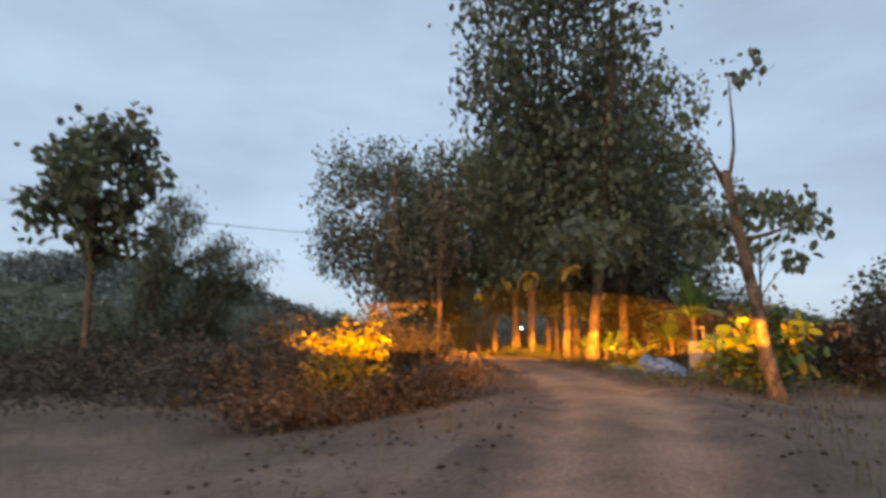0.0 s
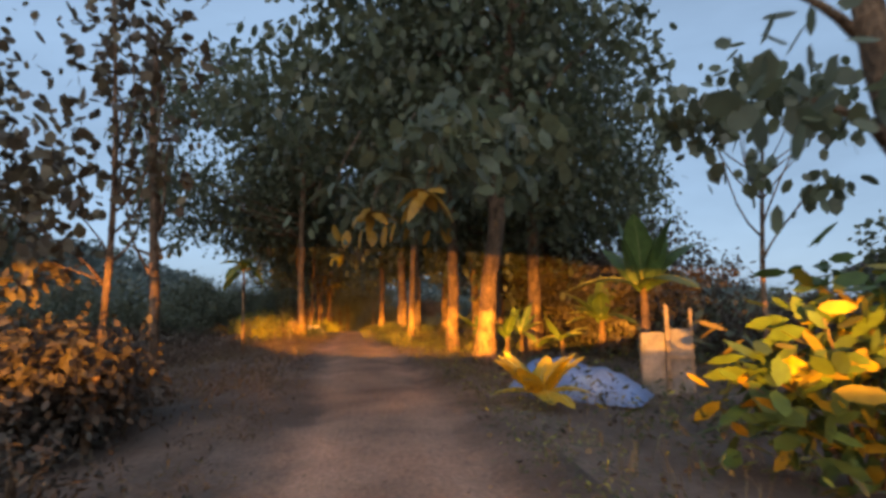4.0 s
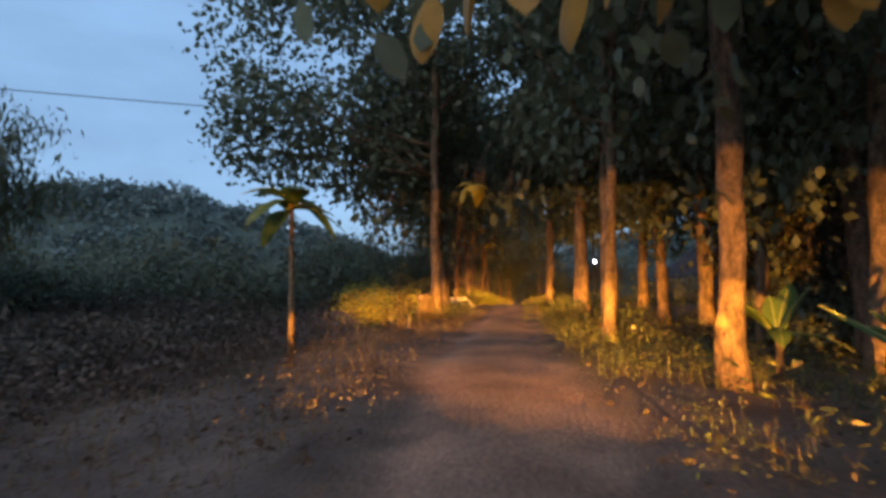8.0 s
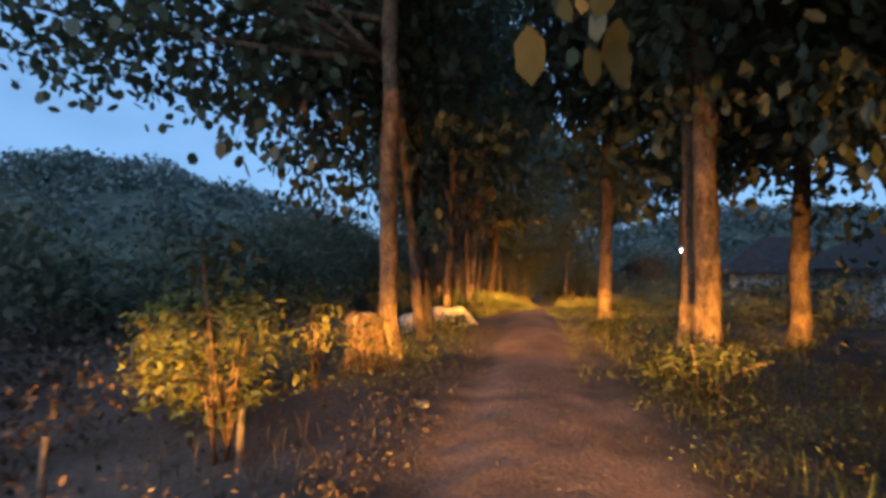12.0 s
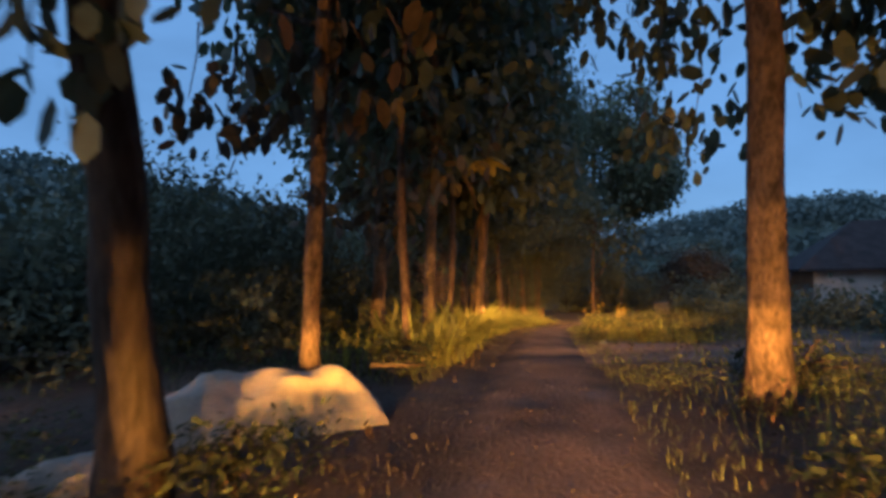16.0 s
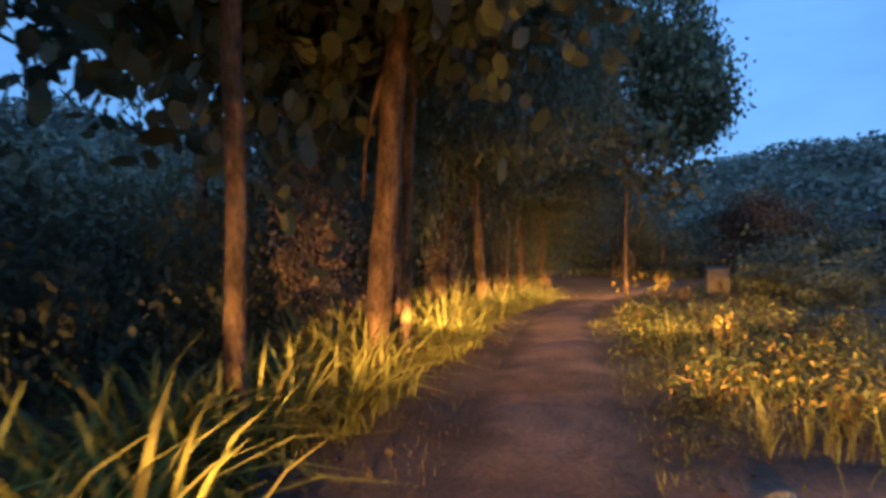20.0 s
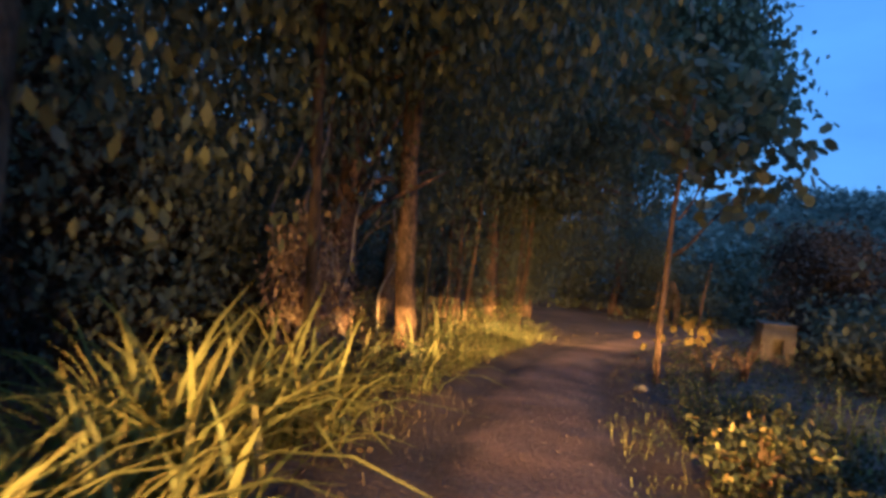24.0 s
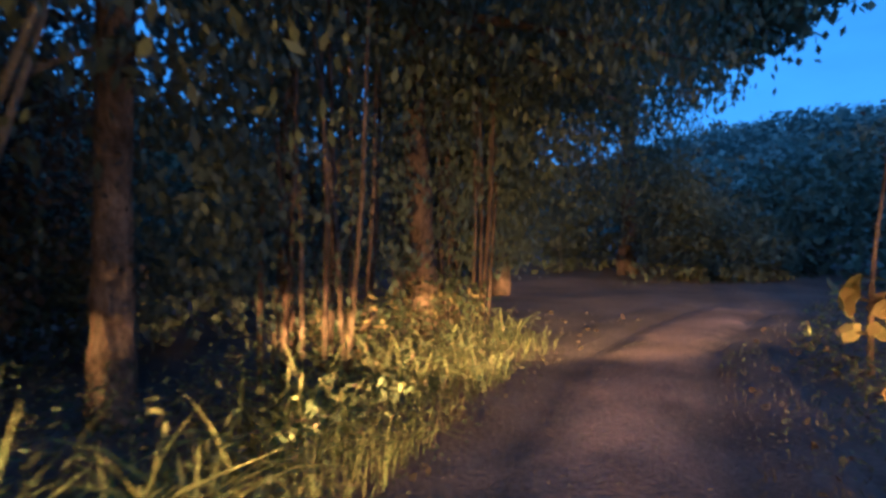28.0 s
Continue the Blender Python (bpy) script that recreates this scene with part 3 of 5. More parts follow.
def teak(x, y, h, r, crown_bottom, width, leaves=2600, seed=1, lean=(0, 0), shift=(0, 0), label=TEAK, size=0.25, droop=42, narrow=0.85, leaf=None, bark=None, mats=None, sink=0.0, simple=False):
    mid, leaves = (h + crown_bottom) / 2, int(leaves * 1.9)
    up = (h - crown_bottom) / 2
    rng = random.Random(seed * 7)
    blobs = [((shift[0], shift[1], mid), (width * 0.75, width * 0.75, up))]
    for i in range(7):
        a = i * 0.9 + rng.random()
        blobs.append(((shift[0] + width * 0.6 * math.cos(a), shift[1] + width * 0.6 * math.sin(a), crown_bottom + up * rng.uniform(0.2, 1.6)), (width * 0.45, width * 0.45, up * 0.26)))
    return tree(x, y, h * 0.93, r, blobs, leaves, size, label, lean, seed, (), leaf, bark, ROW, droop, 0.17, mats, sink=sink, narrow=narrow, simple=simple)


right_row = {}
for k, (x, y, h, r, cb, w, n, sx) in enumerate([
        (4.83, 21.1, 15.5, 0.19, 3.1, 4.9, 6000, -0.9), (4.67, 24.3, 15, 0.14, 3.2, 4.0, 3600, 0.3), (7.5, 26.9, 14.5, 0.20, 2.4, 4.2, 3800, 0.4), (3.9, 28.4, 12, 0.10, 3.6, 2.4, 1600, 0),
        (4.41, 32.1, 13, 0.19, 3.4, 3.4, 3200, 0), (8.2, 28.7, 12, 0.19, 2.6, 3.4, 3000, 0.6), (7.6, 31.8, 12, 0.13, 2.6, 3.2, 3000, 0.4), (4.26, 37.2, 13, 0.19, 3.2, 3.0, 2800, 0),
        (4.14, 38.0, 12.5, 0.14, 3.0, 2.6, 2200, 0.2), (6.4, 36.0, 12, 0.16, 2.2, 3.0, 3400, 0.4), (7.2, 34.5, 12, 0.19, 2.6, 3.2, 3400, 0.4), (6.5, 40.1, 12, 0.17, 2.4, 3.0, 3600, 0.4),
        (3.43, 43.6, 12.5, 0.165, 2.7, 3.8, 9500, 1.6), (9.4, 33.4, 11, 0.15, 2.7, 2.8, 2600, 0.2), (9.8, 37.0, 11, 0.14, 2.7, 2.8, 2600, 0.2), (10.2, 29.6, 11, 0.15, 2.7, 2.8, 2600, 0.2)]):
    right_row[k] = teak(x, y, h, r, cb, w, n, 20 + k, (1.2, 0) if k == 0 else (0, 0), shift=(sx, 0), simple=x > 6)
hanging(right_row[1], [((-0.6, -1.0, 3.1), (0.8, 0.5, 0.35))], 28, 0.25, LEAF, 72)
hanging(right_row[4], [((-2.2, -1.2, 3.2), (0.7, 0.5, 0.3))], 28, 0.25, LEAF, 73)
hanging(right_row[12], [((1.0, 0.4, 3.0), (0.9, 0.7, 0.5))], 112, 0.2, LEAF, 74)

left_row = {}
for k, (x, y, h, r, cb, w, n, sx) in enumerate([
        (-0.42, 40.1, 11, 0.105, 3.5, 2.8, 2000, -1.3), (-0.55, 41.2, 12, 0.16, 3.5, 3.0, 2200, -0.8), (-0.42, 43.35, 10.5, 0.085, 3.8, 2.6, 750, -0.9), (-0.14, 46.2, 10, 0.065, 2.9, 2.6, 1800, -0.3),
        (-0.34, 48.5, 12, 0.105, 2.1, 2.6, 3800, 0.0), (-1.75, 50.4, 12, 0.15, 3.4, 2.4, 1500, -0.4), (-0.4, 51.1, 10, 0.07, 2.0, 2.8, 2800, -0.3), (-0.13, 53.1, 12, 0.125, 2.1, 2.5, 4200, 0.1),
        (-0.07, 54.2, 10, 0.06, 2.3, 2.6, 2400, -0.3), (-0.9, 57.0, 12, 0.12, 2.2, 3.0, 6000, 0.6), (-0.6, 60.4, 11, 0.06, 1.9, 3.4, 6000, 0.5), (-0.21, 62.9, 12, 0.14, 2.2, 3.0, 6500, 0.3),
        (-1.5, 66.8, 12, 0.15, 1.9, 3.4, 6500, -0.4), (-2.3, 66.5, 11, 0.12, 1.7, 2.8, 3400, -0.8), (0.3, 70.6, 13, 0.17, 2.1, 3.4, 11000, 0.6), (-0.6, 73.5, 12, 0.16, 1.3, 3.6, 6500, 0), (1.0, 77.0, 14, 0.18, 1.6, 4.0, 8500, 0.6), (-3.4, 62, 11, 0.12, 1.6, 3.0, 3600, 0), (-3.6, 56, 11, 0.12, 1.8, 3.0, 3000, 0), (-0.95, 62.3, 11, 0.16, 2.4, 2.6, 3000, -0.6)]):
    late = k >= 9
    n = int(n * 2.1) if late else n
    left_row[k] = teak(x, y, h, r, cb, w, n, 50 + k, {0: (-0.45, 0), 1: (-0.35, 0), 7: (0.9, 0), 8: (0.8, 0)}.get(k, (0, 0)), shift=(sx, 0), size=0.145 if late else 0.25, droop=62 if late else 42, narrow=0.6 if late else 0.85,
                       label="tall roadside tree with fine hanging foliage" if late else TEAK, bark=BARK_DARK if k in (1, 10) else None, simple=late)
hanging(left_row[0], [((-1.7, -0.2, 3.0), (1.3, 1.0, 0.55)), ((-2.6, 0.4, 3.6), (0.9, 0.8, 0.6))], 200, 0.24, LEAF, 83)
hanging(right_row[12], [((-0.2, 1.9, 2.9), (0.7, 0.6, 0.6)), ((1.6, -0.4, 3.7), (0.9, 0.8, 0.6))], 320, 0.19, LEAF, 84)
hanging(right_row[12], [((1.7, 0.3, 3.7), (1.6, 1.2, 0.8)), ((3.2, 0.2, 4.4), (1.2, 1.0, 0.9))], 520, 0.19, LEAF, 87)
hanging(right_row[12], [((-0.8, 0.6, 3.7), (0.8, 0.8, 0.7))], 240, 0.19, LEAF, 187)
hanging(left_row[0], [((0.15, 0.3, 2.4), (0.5, 0.4, 0.3)), ((-0.6, 0.2, 2.7), (0.7, 0.5, 0.35))], 91, 0.22, LEAF, 189)
hanging(left_row[2], [((0.3, -0.2, 3.0), (1.1, 0.9, 0.5))], 28, 0.25, LEAF_DRY, 75)
hanging(left_row[2], [((-0.2, -0.3, 2.65), (0.55, 0.4, 0.35)), ((-1.1, 0.5, 2.9), (0.7, 0.5, 0.4)), ((0.2, 0.5, 3.1), (0.6, 0.5, 0.3))], 126, 0.23, LEAF_BROWN, 300)
hanging(left_row[0], [((-1.0, 0, 3.9), (1.2, 1.0, 0.7)), ((-2.4, 0.2, 4.4), (1.3, 1.0, 0.9)), ((-0.2, 0.3, 3.7), (0.7, 0.6, 0.6))], 420, 0.23, LEAF, 301)
hanging(right_row[12], [((0.9, 0.2, 4.5), (1.5, 1.0, 0.9)), ((2.4, 0.3, 3.6), (1.0, 0.8, 0.6))], 460, 0.2, LEAF, 302)
hanging(left_row[4], [((0.5, -0.6, 2.9), (1.2, 0.8, 0.4))], 49, 0.25, LEAF, 76)
hanging(left_row[7], [((0.6, 0.3, 2.9), (1.4, 0.8, 0.35))], 56, 0.26, LEAF, 77)

# far tree whose crown hangs over the bend
tree(4.8, 83.0, 14.5, 0.26, [((1.9, -3.0, 12.6), (2.2, 2.2, 2.4)), ((3.1, -3.5, 8.8), (2.0, 1.8, 1.8)), ((0, 0, 9.8), (5.6, 4.6, 4.2)), ((2.8, -0.5, 8.6), (2.8, 2.4, 1.9)), ((-3.4, 0, 7.6), (3.0, 2.6, 2.2)), ((3.6, 0, 11.2), (2.2, 2.0, 1.8)), ((-5.0, 0, 5.6), (2.0, 2.0, 1.8)), ((-3.0, -2.0, 11.8), (3.4, 3.0, 2.6))], 36000, 0.3,
     "broad dark tree overhanging the bend of the track", (0.3, 0), 44, (), None, BARK, droop=45, spread=0.4, simple=True)
# low forward bough of the first teak tree
v, f = tube([(Vector((0, 0, 3.3)), 0.07), (Vector((-0.4, -1.6, 3.45)), 0.05), (Vector((-1.0, -3.4, 3.35)), 0.035), (Vector((-1.6, -4.9, 2.95)), 0.016)], 7, 0.05, 3)
part("bough", mesh_of("bough", v, f, BARK, True), None, right_row[0])
cen, places = clumps([((-1.0, -4.6, 3.5), (1.3, 1.2, 0.4)), ((-0.5, -3.0, 3.7), (1.2, 1.2, 0.6)), ((-1.2, -5.6, 3.2), (0.6, 0.5, 0.25))], 60, 9, 0.2, 88)
part("bough_leaves", leaf_cloud("bough_leaves", places, np.random.default_rng(88).uniform(0.2, 0.38, len(places)), LEAF, 45, 89, 0.8), None, right_row[0], "broad drooping leaves on the low bough")
cen, places = clumps([((-1.25, -5.7, 3.25), (0.35, 0.3, 0.2))], 10, 7, 0.1, 90)
part("blossom", leaf_cloud("blossom", places, np.random.default_rng(90).uniform(0.08, 0.16, len(places)), LEAF_PALE, 10, 91, 0.8), None, right_row[0], "pale dry flower cluster")


def leaf_plate(length, width, bend, seed):
    """A broad single leaf along +x with a ridge and a drooping tip."""
    g = random.Random(seed)
    n = 8
    v, f = [], []
    for i in range(n + 1):
        q = i / n
        w = width * (math.sin(math.pi * min(q * 0.94 + 0.06, 1)) ** 0.7) * (1 + 0.06 * g.uniform(-1, 1))
        x = length * (q - 0.18 * bend * q * q)
        z = length * (0.35 * q * (1 - bend) - 0.75 * bend * q * q)
        v += [(x, w, z - 0.1 * w), (x, 0, z + 0.12 * w), (x, -w, z - 0.1 * w)]
    for i in range(n):
        for k in range(2):
            f.append((i * 3 + k, i * 3 + k + 1, i * 3 + k + 4, i * 3 + k + 3))
    return [Vector(p) for p in v], f


def moved(piece, m):
    v, f = piece
    return [m @ p for p in v], f


def leaf_fan(ob, at, count, size, mat, seed, broad=0.14, bend=0.75, lift=20):
    """A spray of long leaves that arch down all round from one twig's end, under the tree ob; the place is the world's."""
    g = random.Random(seed)
    p = Vector(at) - ob.matrix_basis.translation
    v, f = tube([(p + Vector((0.35, 0.25, 0.9)), 0.014), (p + Vector((0.1, 0.08, 0.4)), 0.011), (p, 0.007)], 6)
    part("twig", mesh_of("twig", v, f, BARK, True), None, ob)
    for i in range(count):
        piece = moved(leaf_plate(size * g.uniform(0.75, 1.15), size * broad * g.uniform(0.85, 1.2), bend * g.uniform(0.8, 1.2), seed + i),
                      Matrix.Translation(p + Vector((0, 0, g.uniform(-0.06, 0.06)))) @ pose(0, 0, 0, g.uniform(-25, 25), g.uniform(-lift, lift), 360 / count * i + g.uniform(-20, 20)))
        part("leaf", mesh_of("leaf", *piece, mat, True), None, ob)


def hung_leaves(ob, places, size, mat, seed, broad=0.36):
    """Single broad leaves that hang tip down from the twigs of the tree ob; the places are the world's."""
    g = random.Random(seed)
    for i, at in enumerate(places):
        p = Vector(at) - ob.matrix_basis.translation
        piece = moved(leaf_plate(size * g.uniform(0.8, 1.2), size * broad * g.uniform(0.85, 1.15), 0.2, seed + i),
                      Matrix.Translation(p) @ pose(0, 0, 0, g.uniform(-20, 20), g.uniform(62, 95), g.uniform(-60, 240)))
        part("leaf", mesh_of("leaf", *piece, mat, True), None, ob)
        v, f = tube([(p + Vector((0.05, 0.1, 0.5)), 0.008), (p + Vector((0, 0.02, 0.2)), 0.006), (p, 0.004)], 5)
        part("twig", mesh_of("twig", v, f, BARK, True), None, ob)


leaf_fan(right_row[0], (3.12, 15.6, 0.78), 11, 0.5, LEAF_ORANGE, 92)
leaf_fan(right_row[0], (2.5, 18.6, 1.02), 11, 0.5, LEAF_ORANGE, 93)
leaf_fan(right_row[0], (3.3, 18.0, 1.15), 9, 0.5, LEAF, 97)
leaf_fan(right_row[0], (2.0, 17.3, 1.2), 9, 0.5, LEAF, 98)
leaf_fan(right_row[0], (2.8, 16.8, 1.35), 9, 0.5, LEAF, 99)
leaf_fan(right_row[0], (2.5, 20.4, 1.2), 8, 0.44, LEAF, 294, 0.2, 0.9)
leaf_fan(right_row[0], (3.7, 20.2, 1.25), 8, 0.42, LEAF, 296, 0.2, 0.85)
hung_leaves(right_row[0], [(1.85, 19.9, 0.98), (2.08, 20.3, 0.92), (2.55, 19.7, 0.84), (3.28, 20.2, 1.06), (3.62, 19.8, 0.86), (4.05, 20.4, 0.98)], 0.36, LEAF_ORANGE, 94, 0.3)
hung_leaves(right_row[0], [(2.36, 19.8, 0.88), (2.8, 20.2, 0.99), (2.98, 19.9, 1.02), (3.85, 20.0, 0.95)], 0.44, LEAF_ORANGE, 97, 0.34)
leaf_fan(right_row[4], (1.6, 28.6, 1.15), 10, 0.34, LEAF_YELLOW, 95, 0.26)
hung_leaves(right_row[4], [(1.45, 28.5, 1.1), (1.7, 28.7, 1.05), (1.8, 28.5, 1.15)], 0.3, LEAF_YELLOW, 195)
leaf_fan(left_row[2], (0.85, 47.1, 1.0), 9, 0.36, LEAF_YELLOW, 196, 0.24)
hanging(left_row[3], [((-0.7, 0.2, 2.15), (0.8, 0.6, 0.35)), ((0.4, 0.7, 2.7), (0.7, 0.5, 0.25)), ((-0.3, 0.9, 2.5), (0.6, 0.5, 0.3))], 150, 0.25, LEAF_BROWN, 197, "hanging_leaves", 45, 0.8)
hanging(right_row[0], [((-2.2, -0.9, 3.0), (1.5, 0.5, 0.2))], 70, 0.27, LEAF, 199)
hanging(left_row[2], [((0.1, 1.5, 2.9), (0.8, 0.6, 0.3)), ((-0.5, 3.9, 2.8), (0.8, 0.6, 0.5)), ((1.0, 4.6, 3.3), (0.6, 0.5, 0.25))], 63, 0.25, LEAF, 96, "hanging_leaves", 45, 0.8)

# creepers on the trunks at the bend
for k, reach, count in ((10, 0.16, 40), (11, 0.2, 60), (12, 0.26, 110), (13, 0.2, 60), (14, 0.26, 90), (19, 0.24, 150)):
    g = np.random.default_rng(200 + k)
    h = g.uniform(0.9, 5.5, count)
    a = g.uniform(0, 2 * np.pi, count)
    cen = np.c_[np.cos(a) * reach, np.sin(a) * reach, h]
    places = (cen[:, None, :] + g.normal(0, 0.09, (count, 9, 3))).reshape(-1, 3)
    part("creeper", leaf_cloud("creeper", places, g.uniform(0.035, 0.08, len(places)), SCRUB, 60, 210 + k, 0.8, simple=True), None, left_row[k], "dark creeper climbing the trunk")

# bare boughs among the trees at the bend
for n, (rise, reach, ahead) in enumerate(((1.9, 1.3, -0.6), (1.2, 1.7, -1.2), (2.6, 0.9, -0.4), (0.9, 1.1, 0.5), (1.6, -0.9, -0.8))):
    v, f = tube([(Vector((0.0, 0, 1.3 + 0.3 * n)), 0.045), (Vector((reach * 0.35, ahead * 0.4, 1.5 + 0.3 * n + rise * 0.25)), 0.034), (Vector((reach * 0.75, ahead * 0.8, 1.3 + 0.3 * n + rise * 0.7)), 0.022), (Vector((reach, ahead, 1.3 + 0.3 * n + rise)), 0.009)], 7, 0.08, n)
    part("bough", mesh_of("bough", v, f, BARK_PALE, True), None, left_row[13])
for n, (low, rise, reach, ahead) in enumerate(((1.7, 0.9, 1.15, 0.3), (1.9, 1.3, 0.7, -0.4), (1.6, 1.5, -0.8, 0.2), (2.2, 0.5, 1.0, 0.8), (1.9, 1.0, -0.5, -0.6), (2.3, 1.4, 0.3, 0.5))):
    v, f = tube([(Vector((0.0, 0, low)), 0.05), (Vector((reach * 0.3, ahead * 0.3, low + rise * 0.45)), 0.036), (Vector((reach * 0.7, ahead * 0.8, low + rise * 0.75)), 0.024), (Vector((reach, ahead, low + rise)), 0.008)], 7, 0.08, n)
    part("bough", mesh_of("bough", v, f, BARK, True), None, left_row[19])

# twisted woody vines that climb beside the creeper tree
for n, (x, y, top, r) in enumerate(((0.02, -1.0, 4.2, 0.022), (-0.25, -1.3, 3.6, 0.016), (0.3, -0.5, 3.9, 0.014), (-0.45, 0.6, 4.4, 0.02), (-0.1, 2.6, 4.0, 0.018))):
    v, f = tube([(Vector((x + 0.11 * math.sin(2.1 * q * top + n) + 0.05 * math.sin(5.3 * q * top), y + 0.09 * math.cos(1.7 * q * top + n), top * q - 0.1)), r * (1.2 - 0.7 * q)) for q in np.linspace(0, 1, 26)], 7, 0.12, n)
    part("vine", mesh_of("vine", v, f, BARK_PALE, True), None, left_row[19], "pale twisted woody vine")

# the great tree beside the stump
great = tree(-0.3, 36.9, 13, 0.145, [((-3.2, 0.5, 8.4), (4.6, 4.2, 3.6)), ((-5.6, 0.5, 6.4), (2.2, 2.2, 1.9)), ((-2.6, 0.4, 5.2), (2.4, 2.2, 1.2)), ((0.6, 0, 10.0), (3.0, 3.0, 2.8)), ((-4.0, 0, 11.4), (3.0, 3.0, 1.6))], 13000, 0.21,
     "great pale-trunked tree reaching over the field", (0.15, 0), 5, ((5.5, -4.4, 0, 1.6), (6.5, 2.0, 1, 3)), None, BARK, droop=35, flare=2.1, top=0.6)
hanging(great, [((-1.7, 0.3, 3.4), (1.1, 0.8, 0.5)), ((-3.0, 0.4, 4.1), (1.0, 0.8, 0.5))], 84, 0.28, LEAF, 86)
# leaning tree at the foot of the bank
tree(5.6, 10.9, 4.1, 0.13, [((0.0, 0, 5.9), (0.3, 0.3, 0.25)), ((-0.9, 0.2, 5.0), (0.3, 0.3, 0.2)), ((0.1, 0.2, 3.3), (0.6, 0.4, 0.14)), ((-1.35, 0, 3.2), (0.5, 0.4, 0.18)), ((0.65, 0, 3.05), (0.4, 0.3, 0.14)), ((-1.0, 0, 2.5), (0.4, 0.3, 0.16))], 230, 0.19,
     "slender leaning tree with a forked, nearly bare crown", (-0.68, 0.2), 6, ((3.8, 0.22, 0, 2.1), (3.8, -0.75, 0, 1.3), (3.0, -0.7, 0, 0.25), (2.8, 1.1, 0, 0.3), (2.3, -0.6, 0, 0.25)), None, BARK, bend=0.14, flare=1.35, per=5, spread=0.16, top=0.6, twigs=0)
# left: tall thin tree close to the track, and trees over the field
tree(-1.55, 20.7, 6.8, 0.105, [((0.05, 0, 3.6), (0.22, 0.22, 0.35)), ((-0.45, 0, 2.85), (0.3, 0.3, 0.15)), ((0.3, 0, 2.7), (0.2, 0.2, 0.15)), ((0.1, 0, 5.2), (0.5, 0.4, 0.7)), ((0.1, 0, 6.5), (0.35, 0.3, 0.5))], 210, 0.17,
     "tall thin pruned tree standing at the field edge", (0.15, 0), 7, ((1.7, -0.5, 0, 1.7),), None, BARK, flare=1.2, per=6, spread=0.12)
tree(-0.25, 14.5, 4.4, 0.04, [((0.1, 0, 3.1), (0.9, 0.8, 0.8)), ((0.4, 0, 4.1), (0.7, 0.6, 0.5)), ((-0.6, 0, 2.1), (0.7, 0.6, 0.6))], 900, 0.13,
     "thin sparse young tree with brownish leaves", (0.2, 0), 31, (), LEAF_BROWN, BARK, per=6, spread=0.16)
tree(-1.7, 15.1, 4.6, 0.045, [((0, 0, 3.2), (0.9, 0.7, 0.9)), ((-0.3, 0, 4.4), (0.7, 0.5, 0.5)), ((0.3, 0, 2.1), (0.7, 0.6, 0.6))], 900, 0.13,
     "thin sparse young tree with brownish leaves", (0.1, 0), 32, (), LEAF_BROWN, BARK, per=6, spread=0.16)
tree(14.3, 20.5, 2.7, 0.07, [((0, 0, 2.4), (0.75, 0.7, 0.8)), ((0.4, 0, 1.7), (0.5, 0.5, 0.4))], 900, 0.2, "small dark round-headed tree beyond the hedge", seed=45)
tree(8.7, 17.4, 3.9, 0.055, [((-1.6, -0.8, 4.2), (1.0, 0.6, 0.28)), ((-0.2, -0.5, 4.8), (0.9, 0.7, 0.3)), ((1.1, -0.5, 4.6), (0.9, 0.6, 0.3)), ((-0.6, -0.6, 3.5), (0.4, 0.4, 0.2)), ((0.6, -0.7, 3.2), (0.35, 0.35, 0.2))], 480, 0.25,
     "thin tree with spreading branches of large dark leaves", (0.1, -0.2), 35, ((3.5, -1.6, -0.6, 0.8), (3.6, 1.3, -0.3, 1.0)), None, BARK, per=6, spread=0.16, droop=60)
tree(-12.5, 22.2, 9.4, 0.14, [((0.2, 0, 7.0), (2.0, 2.0, 1.7)), ((0.8, 0, 8.8), (0.9, 0.9, 0.7)), ((-1.3, 0, 6.0), (1.1, 1.1, 0.9)), ((0.6, 0, 5.0), (1.4, 1.4, 0.9))], 2100, 0.36, "dark leafy tree standing alone beyond the field", seed=8)
for k, (x, y, h, w) in enumerate([(-14.2, 30, 9.0, 1.5), (-12.4, 31, 6.8, 1.2)]):
    clump = thing("bamboo_clump", x, y, ground_z(x, y), "arching bamboo clump with drooping feathery tips", "bamboo", "bamboo clumps")
    rng, g = random.Random(k + 9), np.random.default_rng(k + 40)
    places = []
    for i in range(11):
        fx, fy, reach, top = rng.uniform(-0.6, 0.6), rng.uniform(-0.5, 0.5), rng.uniform(0.8, 4.2), h * rng.uniform(0.6, 0.98)
        bow = [Vector((fx + reach * q ** 2, fy * (1 + q), top * (1.25 * q - 0.25 * q ** 4) - 0.1 - 0.09 * reach * top * max(q - 0.75, 0))) for q in np.linspace(0, 1, 9)]
        v, f = tube([(p, 0.05 * (1 - 0.095 * n)) for n, p in enumerate(bow)], 7, 0.04, i)
        part("culm", mesh_of("culm", v, f, BARK, True), None, clump)
        for q in np.linspace(2.2, 7.9, 26):
            p = bow[int(q)].lerp(bow[int(q) + 1], q % 1)
            places.append(np.array(p) + g.normal(0, 1, (24, 3)) * (0.34, 0.34, 0.3))
    places = np.concatenate(places)
    part("foliage", leaf_cloud("foliage", places, np.random.default_rng(k).uniform(0.14, 0.32, len(places)), LEAF, 65, 18 + k, 0.4, simple=True), None, clump)


